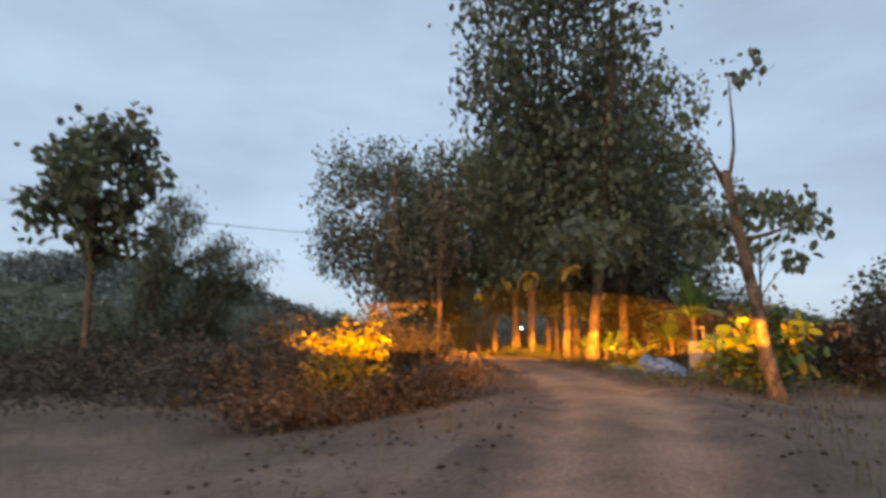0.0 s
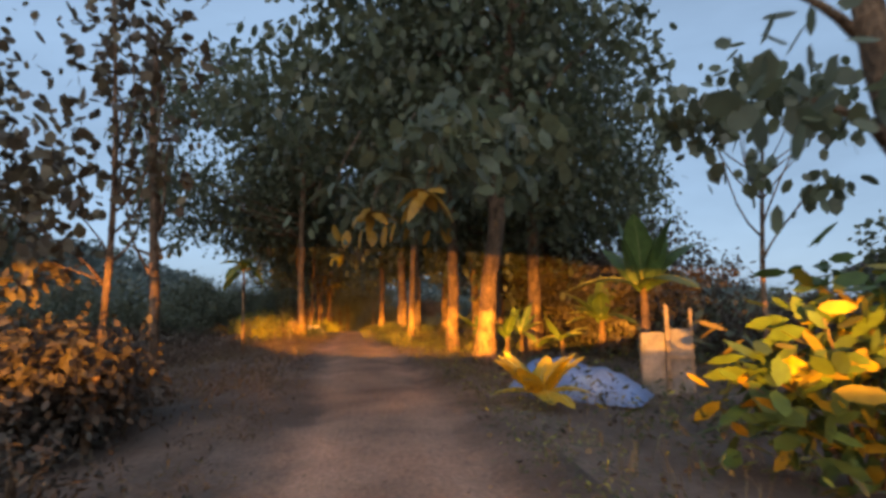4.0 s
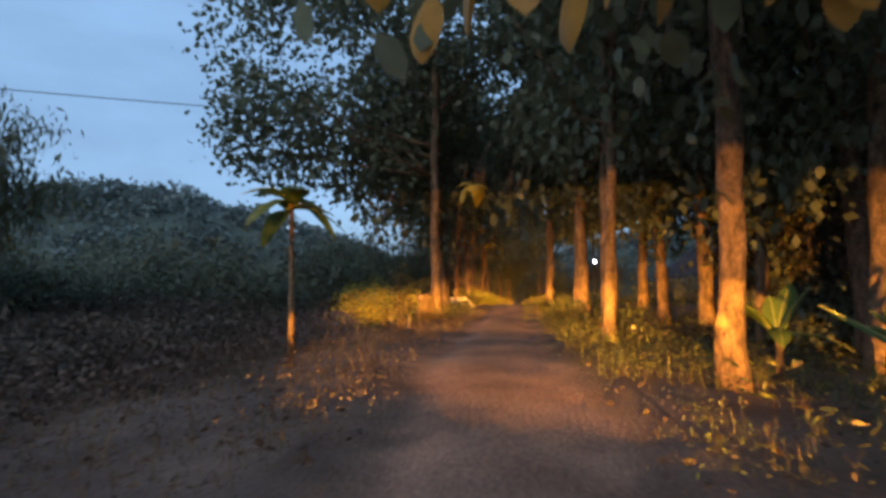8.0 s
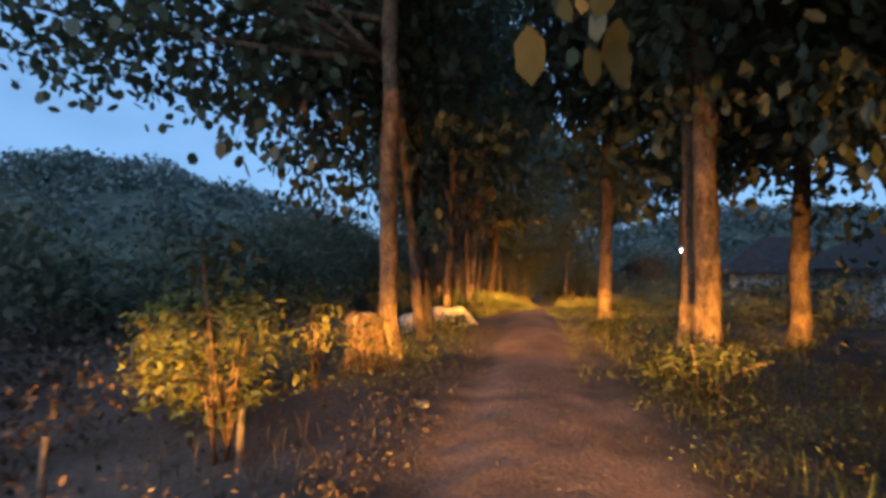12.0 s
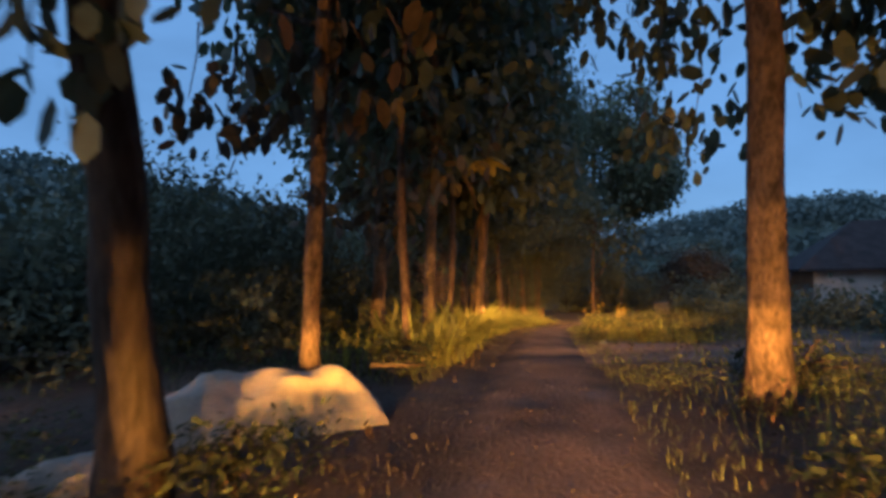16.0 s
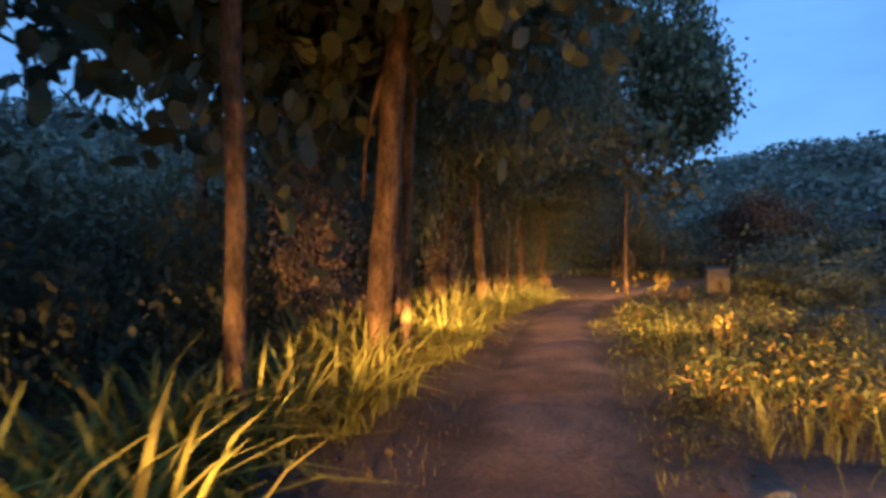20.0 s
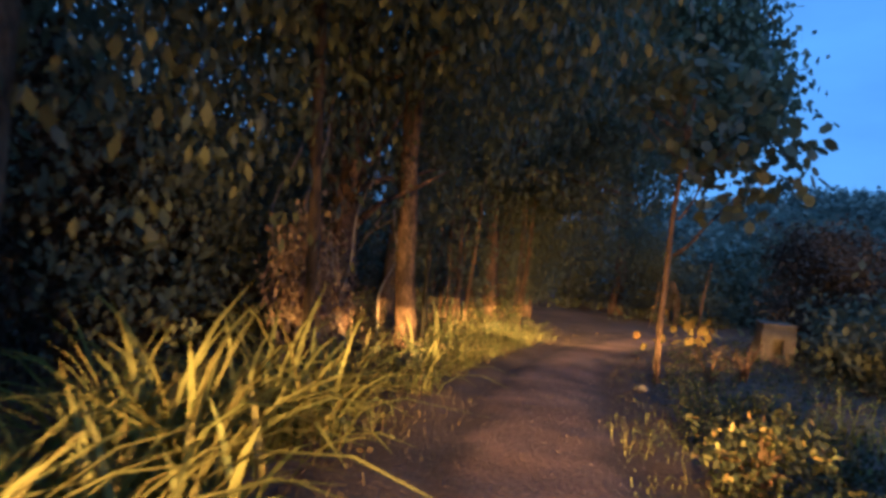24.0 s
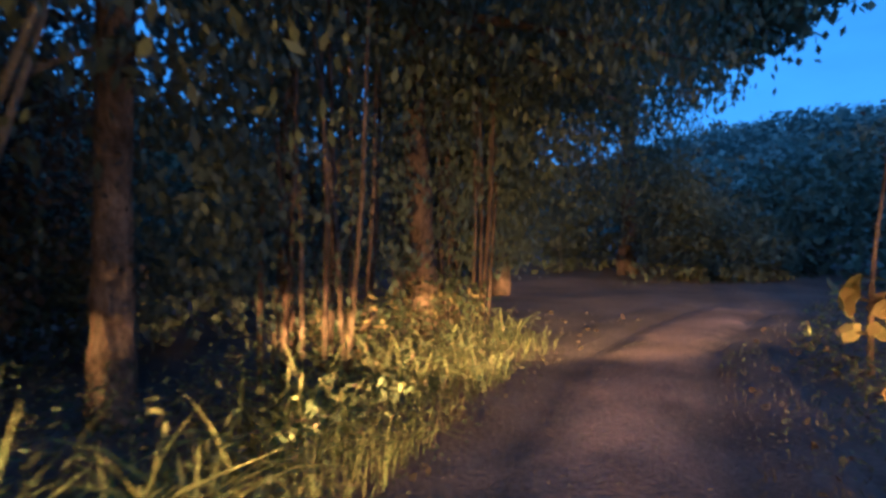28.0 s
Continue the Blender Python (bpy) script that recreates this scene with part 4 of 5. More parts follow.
# ---------------------------------------------------------------- grass, weeds and litter
def blade_mesh(name, roots, lengths, widths, mat, seed, stiff=0.5, mats=None):
    """One mesh of many arching blades, each a folded strip of four stretches."""
    rng = np.random.default_rng(seed)
    n = len(roots)
    az = rng.uniform(0, 2 * np.pi, n)
    out = rng.uniform(0.25, 1.0, n) * (1 - stiff) + 0.05
    verts = np.zeros((n, 5, 3, 3))
    fwd = np.stack([np.cos(az), np.sin(az), 0 * az], -1)
    side = np.stack([-np.sin(az), np.cos(az), 0 * az], -1)
    for j in range(5):
        q = j / 4
        reach = out * (q ** 1.6) * lengths
        rise = lengths * (q * (1 - 0.15 * out) - out * 0.62 * q ** 2.6)
        c = roots + fwd * reach[:, None] + np.stack([0 * az, 0 * az, rise], -1)
        w = widths * (0.7 + 0.6 * q) * (1 - q ** 3 * 0.95)
        verts[:, j, 0] = c + side * w[:, None]
        verts[:, j, 1] = c - np.stack([0 * az, 0 * az, w * 0.35], -1)
        verts[:, j, 2] = c - side * w[:, None]
    quads = []
    for j in range(4):
        for k in range(2):
            quads.append((j * 3 + k, j * 3 + k + 1, (j + 1) * 3 + k + 1, (j + 1) * 3 + k))
    f = np.array(quads)[None] + (np.arange(n) * 15)[:, None, None]
    me = bpy.data.meshes.new(name)
    me.vertices.add(n * 15)
    me.vertices.foreach_set("co", verts.reshape(-1).astype(np.float32))
    me.loops.add(n * 32)
    me.loops.foreach_set("vertex_index", f.reshape(-1).astype(np.int32))
    me.polygons.add(n * 8)
    me.polygons.foreach_set("loop_start", np.arange(0, n * 32, 4, dtype=np.int32))
    me.update(calc_edges=True)
    me.materials.append(mat)
    if mats:
        for m in mats:
            me.materials.append(m)
        pick = rng.choice(len(mats) + 1, n)
        me.polygons.foreach_set("material_index", np.repeat(pick, 8).astype(np.int32))
    return me


def grass_clump(x, y, length, count, seed, radius=0.16, width=0.014, label="tall clump of long arching grass blades"):
    """A clump: its longest blades are parts, the short ones a tuft."""
    g = np.random.default_rng(seed)
    ob = thing("grass_clump", x, y, ground_z(x, y), label, "grass", "grass clumps along the track")
    roots = np.c_[g.normal(0, radius, (count, 2)), np.full(count, -0.05)]
    lengths, widths = g.uniform(0.55, 1.15, count) * length, g.uniform(0.7, 1.4, count) * width
    order = np.argsort(-lengths)
    for n, i in enumerate(order[:12]):
        part("blade", blade_mesh("blade", roots[i:i + 1], lengths[i:i + 1], widths[i:i + 1], BLADE, seed * 20 + n, 0.05), None, ob)
    rest = order[12:]
    part("tuft", blade_mesh("tuft", roots[rest], lengths[rest], widths[rest], BLADE, seed, 0.12), None, ob)
    return ob


rng = random.Random(4)
for i in range(44):
    y = 46.4 + i * 0.3 + rng.uniform(-0.2, 0.2)
    x = along_soft(COURSE, y) - rng.uniform(1.35, 2.5)
    grass_clump(x, y, rng.uniform(0.9, 1.4), 60, 300 + i, 0.15, 0.017)
for i, (x, y, l) in enumerate([(0.25, 61.6, 1.0), (0.1, 63.7, 1.2), (0.3, 64.6, 1.0), (-0.1, 60.0, 1.2), (0.0, 66.2, 0.9), (-0.3, 67.6, 0.8)]):
    grass_clump(x, y, l, 46, 360 + i, 0.13, 0.016)
for i, (x, y, l) in enumerate([(0.35, 66.4, 0.8), (0.45, 67.9, 0.8), (0.85, 69.2, 0.75), (1.3, 70.5, 0.75), (0.2, 69.0, 0.8)]):
    grass_clump(x, y, l, 50, 390 + i, 0.16, 0.013, "clump of short bright arching grass")
for i, (x, y) in enumerate([(-0.6, 38.2), (-0.75, 45.5)]):
    grass_clump(x, y, 0.9, 40, 380 + i, 0.14, 0.011)


def verge(name, y0, y1, inner, outer, count, tall, mat, seed, label, blades=True, size=0.12, clump=0.5):
    """Low growth on a strip beside the track, from y0 to y1 and between two distances from its middle (left is negative)."""
    g = np.random.default_rng(seed)
    y = g.uniform(y0, y1, count)
    off = g.uniform(inner, outer, count)
    x = np.array([along_soft(COURSE, v) for v in y]) + off
    dens = np.array([noise.noise((a * 0.8, b * 0.8, seed)) for a, b in zip(x, y)])
    keep = dens > -0.45 + clump * g.uniform(0, 1, count)
    keep &= ~((off > 0.9) & (x < 12) & (y > 45.6) & (y < 51.6) & (g.uniform(0, 1, count) < 0.96))
    keep &= ~((off < -0.9) & (off > -3.6) & (y > 41.9) & (y < 44.4))
    x, y, dens = x[keep], y[keep], dens[keep]
    z = np.array([ground_z(a, b) for a, b in zip(x, y)])
    n = len(x)
    h = tall * g.uniform(0.4, 1.1, n) * (0.75 + 0.6 * dens)
    if blades:
        me = blade_mesh(name, np.c_[x, y, z - 0.02], np.maximum(h, 0.08), g.uniform(0.0025, 0.006, n), mat, seed, 0.45)
    else:
        per = 11
        lv = g.uniform(0, 1, (n, per)) ** 0.8
        pts = np.stack([x[:, None] + g.normal(0, 0.09, (n, per)), y[:, None] + g.normal(0, 0.09, (n, per)), z[:, None] + 0.03 + lv * h[:, None]], -1).reshape(-1, 3)
        me = leaf_cloud(name, pts, g.uniform(0.6, 1.3, len(pts)) * size * 1.0, mat, -18, seed, 0.42, [STRAW, LITTER] if mat is FIELD else [STRAW, BLADE], True)
    return tagged(part(name, me, None), label, "weeds" if not blades else "grass", kind="stuff")


# verges from the start of the track to its end
verge("dry_grass", -2, 20, -9, -1.5, 4200, 0.32, STRAW, 401, "dry brown grass on the field edge")
verge("dry_grass", 18, 36, -8, -1.2, 3600, 0.24, STRAW, 402, "dry brown grass on the field edge")
verge("dry_grass", 2, 24, 1.5, 8, 4400, 0.4, STRAW, 403, "dry brown grass on the bank")
verge("green_weeds", 10, 24, 2.2, 8, 700, 0.5, WEED, 404, "low green weeds on the bank", False, 0.12)
verge("green_weeds", 24, 44, 1.35, 4.2, 1900, 0.48, WEED, 405, "knee-high green weeds under the teak trees", False, 0.065)
verge("green_weeds", 24, 44, 4.2, 9, 900, 0.45, WEED, 406, "low green weeds under the teak trees", False, 0.12)
verge("green_weeds", 34.5, 46, -4, -1.25, 1700, 0.5, WEED, 407, "knee-high green weeds beside the track", False, 0.065)
verge("green_weeds", 44, 58.5, 1.3, 5.5, 3000, 0.5, WEED, 408, "dense low yellow-green weeds beside the track", False, 0.06, 0.3)
verge("verge_grass", 44, 58.5, 1.25, 5.5, 6000, 0.45, BLADE, 409, "short green grass beside the track", True, 0.1, 0.3)
verge("verge_grass", 50, 62, 1.35, 3.6, 3200, 0.75, BLADE, 418, "tall yellow-green grass beside the track", True, 0.1, 0.5)
verge("verge_grass", 44, 60, -3.2, -1.15, 1500, 0.45, BLADE, 410, "short green grass beside the track")
verge("green_weeds", 58, 70.5, -3.6, -1.1, 2600, 0.7, WEED, 411, "thick green weeds beside the track", False, 0.06)
verge("dry_grass", 57, 70.5, -3.4, -1.2, 1200, 0.6, STRAW, 412, "tangled dry stalks beside the track")
verge("green_weeds", 57, 75, 1.6, 6.5, 1500, 0.42, WEED, 413, "low green weeds beside the track", False, 0.09)
verge("dry_grass", 56, 76, 1.2, 7, 1900, 0.28, STRAW, 414, "short dry grass beside the track")
verge("verge_grass", 24, 44, 1.2, 4, 3000, 0.5, BLADE, 417, "green grass under the teak trees")
verge("rim_grass", 36, 62, -1.35, -0.68, 1700, 0.2, STRAW, 420, "short dry grass on the rim of the track")
verge("rim_grass", 36, 62, 0.62, 1.35, 2200, 0.22, BLADE, 421, "short green grass on the rim of the track")
verge("field_weeds", 16.5, 31, -5.5, -1.5, 1900, 0.42, FIELD, 424, "brown dying weeds at the edge of the field", False, 0.055)
verge("field_weeds", 16.5, 33, -5.0, -1.4, 2600, 0.45, STRAW, 425, "dry brown stalks at the edge of the field")
verge("rim_weeds", 10, 36, -1.7, -1.0, 700, 0.22, FIELD, 422, "low dry weeds on the rim of the track", False, 0.05)
verge("rim_weeds", 10, 36, 1.0, 1.7, 800, 0.25, WEED, 423, "low green weeds on the rim of the track", False, 0.05)
verge("dry_grass", 24, 44, 1.1, 3.2, 1500, 0.4, STRAW, 415, "dry grass beside the track")
verge("verge_grass", 63, 70.5, -2.6, -1.2, 2600, 0.6, BLADE, 416, "green grass beside the track")


def litter(y0, y1, half, count, seed):
    g = np.random.default_rng(seed)
    y = g.uniform(y0, y1, count)
    off = g.uniform(-half, half, count)
    off = np.sign(off) * (0.95 + np.abs(off) * (half - 0.95) / half)
    x = np.array([along_soft(COURSE, v) for v in y]) + off
    pts = np.c_[x, y, np.array([ground_z(a, b) for a, b in zip(x, y)]) + 0.03]
    me = leaf_cloud("fallen_leaves", pts, g.uniform(0.03, 0.085, count), LITTER, 0, seed)
    tagged(part("fallen_leaves", me, None), "scattered dry fallen leaves on the ground", "leaf litter", kind="stuff")


def clods(y0, y1, half, count, seed):
    """Crumbs of earth and pebbles strewn over the track, thickest between the wheel ruts and on its rims."""
    g = np.random.default_rng(seed)
    y, off = g.uniform(y0, y1, count), g.normal(0, half * 0.55, count)
    x = np.array([along_soft(COURSE, v) for v in y]) + off
    z = np.array([ground_z(a, b) for a, b in zip(x, y)]) + 0.012
    r = 0.005 + 0.012 * g.uniform(0, 1, count) ** 3
    shape = np.array([(1, 0, 0), (0.2, 0.9, 0.1), (-0.9, 0.5, 0), (-0.7, -0.7, 0.1), (0.5, -0.9, 0), (0.1, 0.1, 0.8)])
    jit = 1 + 0.3 * g.uniform(-1, 1, (count, 6, 1))
    v = np.c_[x, y, z][:, None, :] + shape[None] * jit * r[:, None, None]
    tri = np.array([(0, 1, 5), (1, 2, 5), (2, 3, 5), (3, 4, 5), (4, 0, 5)])
    f = (tri[None] + (np.arange(count) * 6)[:, None, None]).reshape(-1, 3)
    me = mesh_of("clods", v.reshape(-1, 3).tolist(), f.tolist(), CLOD)
    tagged(part("clods", me, None), "crumbs of reddish earth and pebbles on the track", "clods", kind="stuff")


CLOD = material("earth_clod", (0.15, 0.095, 0.068), 0.95, 0.3, 2, 30, 0.2, island=0.3)
clods(3, 40, 1.3, 3600, 511)
verge("rim_weeds", 44, 57, 0.8, 1.4, 700, 0.24, WEED, 426, "low green weeds on the rim of the track", False, 0.05)
verge("rim_grass", 60, 71, 0.75, 2.2, 1500, 0.15, STRAW, 427, "short dry stubble on the rim of the track")
verge("rim_weeds", 59, 71, 0.9, 2.4, 260, 0.16, WEED, 428, "low weeds on the rim of the track", False, 0.05)
clods(40, 76, 1.2, 3600, 512)
litter(4, 36, 4, 2600, 501)
litter(36, 74, 3.4, 2600, 502)


def banana(x, y, height, leaves, size, label, mat, seed, stem=0.09, upright=0.35, lift=45, broad=0.165, name="banana_plant", category="plant", group="", sag=0.0):
    """A plant with a soft stem and a rosette of broad arching leaves, each leaf a part."""
    g = random.Random(seed)
    ob = thing(name, x, y, ground_z(x, y), label, category, group)
    if height > 0.2:
        v, f = tube([(Vector((0, 0, -0.1)), stem * 1.25), (Vector((0.02, 0, height * 0.5)), stem), (Vector((0.03, 0.02, height)), stem * 0.7)], 9, 0.05, seed)
        part("stem", mesh_of("stem", v, f, BARK, True), None, ob)
    for i in range(leaves):
        up = g.uniform(0.0, 1.0)
        bend = sag + (0.15 + 0.7 * (1 - up) if g.random() > upright else 0.1)
        me_v, me_f = moved(leaf_plate(size * g.uniform(0.75, 1.15), size * broad * g.uniform(0.85, 1.15), bend, seed + i),
                           Matrix.Translation((0, 0, height * g.uniform(0.92, 1.0))) @ pose(0, 0, 0, 0, -0.55 * lift - lift * up, 360 / leaves * i + g.uniform(-25, 25)))
        leaf = part("leaf", mesh_of("leaf", me_v, me_f, mat, True), None, ob)
        rib = [(p + Vector((0, 0, 0.004)), 0.009 * (1 - 0.08 * n)) for n, p in enumerate(me_v[1::3])]
        v, f = tube(rib, 5)
        part("midrib", mesh_of("midrib", v, f, RIB, True), None, leaf, "pale leaf midrib")
    return ob


RIB = material("leaf_rib", (0.24, 0.24, 0.09), 0.5, 0.15, 3, 20, 0.1)

# plants with broad leaves
banana(4.45, 15.5, 0.12, 18, 0.68, "broad-leaved yellowish rosette plant beside the track", LEAF_YELLOW, 601, 0.05, 0.05, 32, 0.21, name="rosette_plant")
for i, (x, y, h, n, s) in enumerate([(7.5, 19.2, 1.8, 8, 1.75), (9.0, 25.2, 0.9, 9, 1.1), (9.7, 24.4, 0.8, 8, 1.0), (8.3, 23.4, 0.95, 9, 1.2)]):
    banana(x, y, h, n, s, "green banana plant with broad arching leaves", BANANA, 610 + i, 0.09, 0.3, group="banana plants")
for i, (x, y) in enumerate([(5.7, 22.7), (6.4, 24.1), (6.9, 22.3), (5.6, 25.6)]):
    banana(x, y, 0.6, 7, 0.85, "low young banana plant under the teak trees", BANANA, 630 + i, 0.05, 0.1, 34, 0.15, group="banana plants")
banana(-0.9, 26.1, 2.5, 10, 0.8, "thin young plant with broad drooping top leaves", BANANA, 620, 0.04, 0.0, 30, 0.21, sag=0.45)


def shrub(x, y, w, d, h, leaves, size, label, mat, seed, name="shrub", group="", mats=None, stems=7):
    """A bush: several thin stems from one root and a loose mass of leaves."""
    leaves, size = int(leaves * 1.9), size * 0.68
    ob = thing(name, x, y, ground_z(x, y), label, "shrub", group)
    g = random.Random(seed)
    cen, places = clumps([((0, 0, h * 0.55), (w, d, h * 0.48)), ((w * 0.4, 0, h * 0.7), (w * 0.5, d * 0.6, h * 0.3)), ((-w * 0.4, 0, h * 0.45), (w * 0.6, d * 0.6, h * 0.4))], leaves // 6, 6, size * 0.6, seed, 0.3)
    for i in range(stems):
        c = Vector(cen[g.randrange(len(cen))])
        v, f = tube([(Vector((g.uniform(-0.1, 0.1) * w, g.uniform(-0.1, 0.1), -0.08)), 0.02), (c * 0.5 + Vector((0, 0, 0.1)), 0.014), (c, 0.006)], 5, 0.05, seed + i)
        part("stem", mesh_of("stem", v, f, BARK, True), None, ob)
    part("foliage", leaf_cloud("foliage", places, np.random.default_rng(seed).uniform(0.6, 1.2, len(places)) * size, mat, 15, seed + 2, 0.55, mats), None, ob)
    return ob


shrub(-2.5, 9.0, 0.9, 0.7, 1.5, 620, 0.15, "brown leafy bush at the edge of the track", SCRUB, 723, mats=[STRAW])
shrub(-1.42, 9.15, 0.68, 0.5, 1.45, 820, 0.16, "rounded yellow-leaved roadside shrub", LEAF_YELLOW, 701, mats=[WEED])
shrub(-1.1, 11.8, 0.9, 0.6, 0.5, 190, 0.12, "dry reddish-brown scrub beside the track", SCRUB, 702)
shrub(0.2, 12.4, 0.6, 0.5, 0.55, 180, 0.12, "dry reddish-brown scrub beside the track", SCRUB, 703)
shrub(6.2, 12.6, 1.0, 0.9, 1.7, 330, 0.44, "large-leaved yellow-green bush behind the leaning tree", BANANA, 704, mats=[LEAF_YELLOW])
shrub(-1.5, 13.9, 0.8, 0.8, 1.0, 360, 0.15, "brownish bush at the edge of the track", SCRUB, 720, mats=[STRAW])
shrub(-2.2, 14.6, 1.0, 0.9, 1.6, 520, 0.16, "tall brownish bush at the edge of the track", SCRUB, 721, mats=[LEAF_DRY])
shrub(-3.6, 13.2, 1.2, 1.0, 2.0, 520, 0.16, "tall brownish bush at the edge of the field", SCRUB, 722, mats=[STRAW])
shrub(-1.2, 33.5, 0.9, 0.8, 1.25, 800, 0.15, "yellow-green shrub beside the track", BLADE, 705, mats=[LEAF_YELLOW])
shrub(-0.85, 35.3, 0.35, 0.3, 1.15, 150, 0.15, "upright yellow-green shrub before the old stump", BLADE, 729, mats=[LEAF_YELLOW])
shrub(-2.0, 34.7, 0.9, 0.8, 1.45, 800, 0.15, "yellow-green shrub beside the track", BLADE, 706, mats=[LEAF_YELLOW])
shrub(-0.5, 32.3, 0.35, 0.35, 1.8, 200, 0.16, "thin upright shrub with climbing leaves", WEED, 707)
shrub(4.2, 30.4, 0.8, 0.8, 0.75, 420, 0.13, "low green shrub under the teak trees", WEED, 708)
shrub(3.6, 35.0, 0.7, 0.8, 0.7, 420, 0.13, "low green shrub under the teak trees", WEED, 709)
shrub(0.0, 41.3, 0.4, 0.35, 0.4, 220, 0.12, "low green shrub beside the covered heap", WEED, 710)
shrub(0.0, 45.4, 0.4, 0.4, 0.5, 220, 0.12, "leafy green shrub beside the track", WEED, 711)
shrub(4.0, 44.6, 0.6, 0.5, 0.55, 340, 0.12, "low green shrub at the foot of a teak tree", WEED, 712)
shrub(3.2, 41.2, 0.45, 0.45, 0.4, 240, 0.12, "low green shrub beside the track", WEED, 713)
shrub(3.5, 55.2, 0.2, 0.2, 0.75, 60, 0.1, "upright weed with pale yellow leaves", LEAF_YELLOW, 714)
for i, (x, y, w, h) in enumerate([(4.9, 52.6, 0.6, 0.5), (3.6, 52.4, 0.6, 0.55), (2.85, 53.0, 0.45, 0.5), (3.9, 53.8, 0.6, 0.6), (2.95, 56.4, 0.45, 0.55), (3.8, 57.4, 0.6, 0.6), (3.0, 59.2, 0.45, 0.55), (4.6, 55.8, 0.7, 0.6), (4.8, 59.0, 0.6, 0.6)]):
    shrub(x, y, w, w * 0.9, h, 330, 0.1, "bushy yellow-green weeds beside the track", WEED, 730 + i, group="verge weeds", mats=[BLADE, LEAF_YELLOW])
shrub(-2.9, 39.2, 1.1, 0.8, 1.4, 420, 0.2, "leafy bush behind the old stump", WEED, 727, mats=[LEAF_DRY])
shrub(4.4, 65.9, 0.45, 0.4, 0.75, 90, 0.08, "bare brown shrub beside the track", STRAW, 715, stems=16)
shrub(5.2, 66.8, 0.45, 0.4, 0.8, 90, 0.08, "bare brown shrub beside the track", STRAW, 716, stems=16)
shrub(-0.4, 69.0, 0.7, 0.5, 0.85, 420, 0.14, "leafy yellow-green shrub beside the track", WEED, 717, mats=[LEAF_YELLOW])
shrub(0.4, 70.4, 0.8, 0.5, 1.0, 460, 0.14, "leafy yellow-green shrub beside the track", WEED, 718, mats=[LEAF_YELLOW])



def bamboo(x, y, count, height, seed):
    """Bare upright culms in a clump, each a part."""
    g = random.Random(seed)
    ob = thing("bamboo_stand", x, y, ground_z(x, y), "dense stand of thin upright grey-green stems", "bamboo")
    for i in range(count):
        a, r = g.uniform(0, 6.28), 0.75 * g.random() ** 0.5
        p = Vector((r * math.cos(a) * 0.8, r * math.sin(a) * 1.6, -0.1))
        d = Vector((g.uniform(-0.3, 0.3), g.uniform(-0.3, 0.3), height * g.uniform(0.7, 1.1)))
        v, f = tube([(p, 0.028), (p + d * 0.5 + Vector((0.05, 0, 0)), 0.024), (p + d, 0.012)], 7, 0.04, seed + i)
        part("culm", mesh_of("culm", v, f, BARK, True), None, ob)


bamboo(-0.6, 69.0, 22, 4.5, 91)
bamboo(0.5, 72.2, 22, 4.8, 92)

# young tree with big round leaves
sap = tree(3.43, 65.3, 4.6, 0.055, [((0.5, 0.2, 4.4), (1.1, 1.0, 0.9)), ((1.3, 0.2, 3.7), (0.7, 0.6, 0.5)), ((-0.3, 0.2, 4.9), (0.8, 0.8, 0.6)), ((0.75, 0, 2.95), (0.5, 0.4, 0.3)), ((0.2, -0.2, 3.5), (0.5, 0.4, 0.35)), ((0.1, 0.1, 2.5), (0.3, 0.25, 0.15))], 640, 0.24,
           "slim young tree with a leafy top and low yellow leaves", (0.15, 0), 33, (), None, BARK, per=6, spread=0.22, flare=1.15)
hanging(sap, [((0.0, -0.05, 0.85), (0.4, 0.25, 0.1))], 28, 0.19, LEAF_YELLOW, 81, "low_leaves", 8)
tree(5.0, 69.3, 2.2, 0.03, [((0, 0, 0.8), (0.3, 0.3, 0.25))], 30, 0.24, "sapling with big yellow round leaves", (0.1, 0), 34, (), LEAF_YELLOW, BARK, per=5, spread=0.14)


# ---------------------------------------------------------------- stump, heaps and posts
def lumpy(rings, sides, rough, seed):
    """A closed lumpy body through rings of (centre, radius x, radius y, turn)."""
    v, f = [], []
    for i, (c, rx, ry) in enumerate(rings):
        for k in range(sides):
            a = 2 * math.pi * k / sides
            q = 1 + rough * noise.noise((3 * math.cos(a) + seed, 3 * math.sin(a), i * 0.45))
            v.append(Vector((c[0] + rx * q * math.cos(a), c[1] + ry * q * math.sin(a), c[2])))
    n = len(rings)
    for i in range(n - 1):
        for k in range(sides):
            a, b = i * sides + k, i * sides + (k + 1) % sides
            f.append((a, b, b + sides, a + sides))
    f.append(tuple(range(sides - 1, -1, -1)))
    f.append(tuple((n - 1) * sides + k for k in range(sides)))
    return v, f


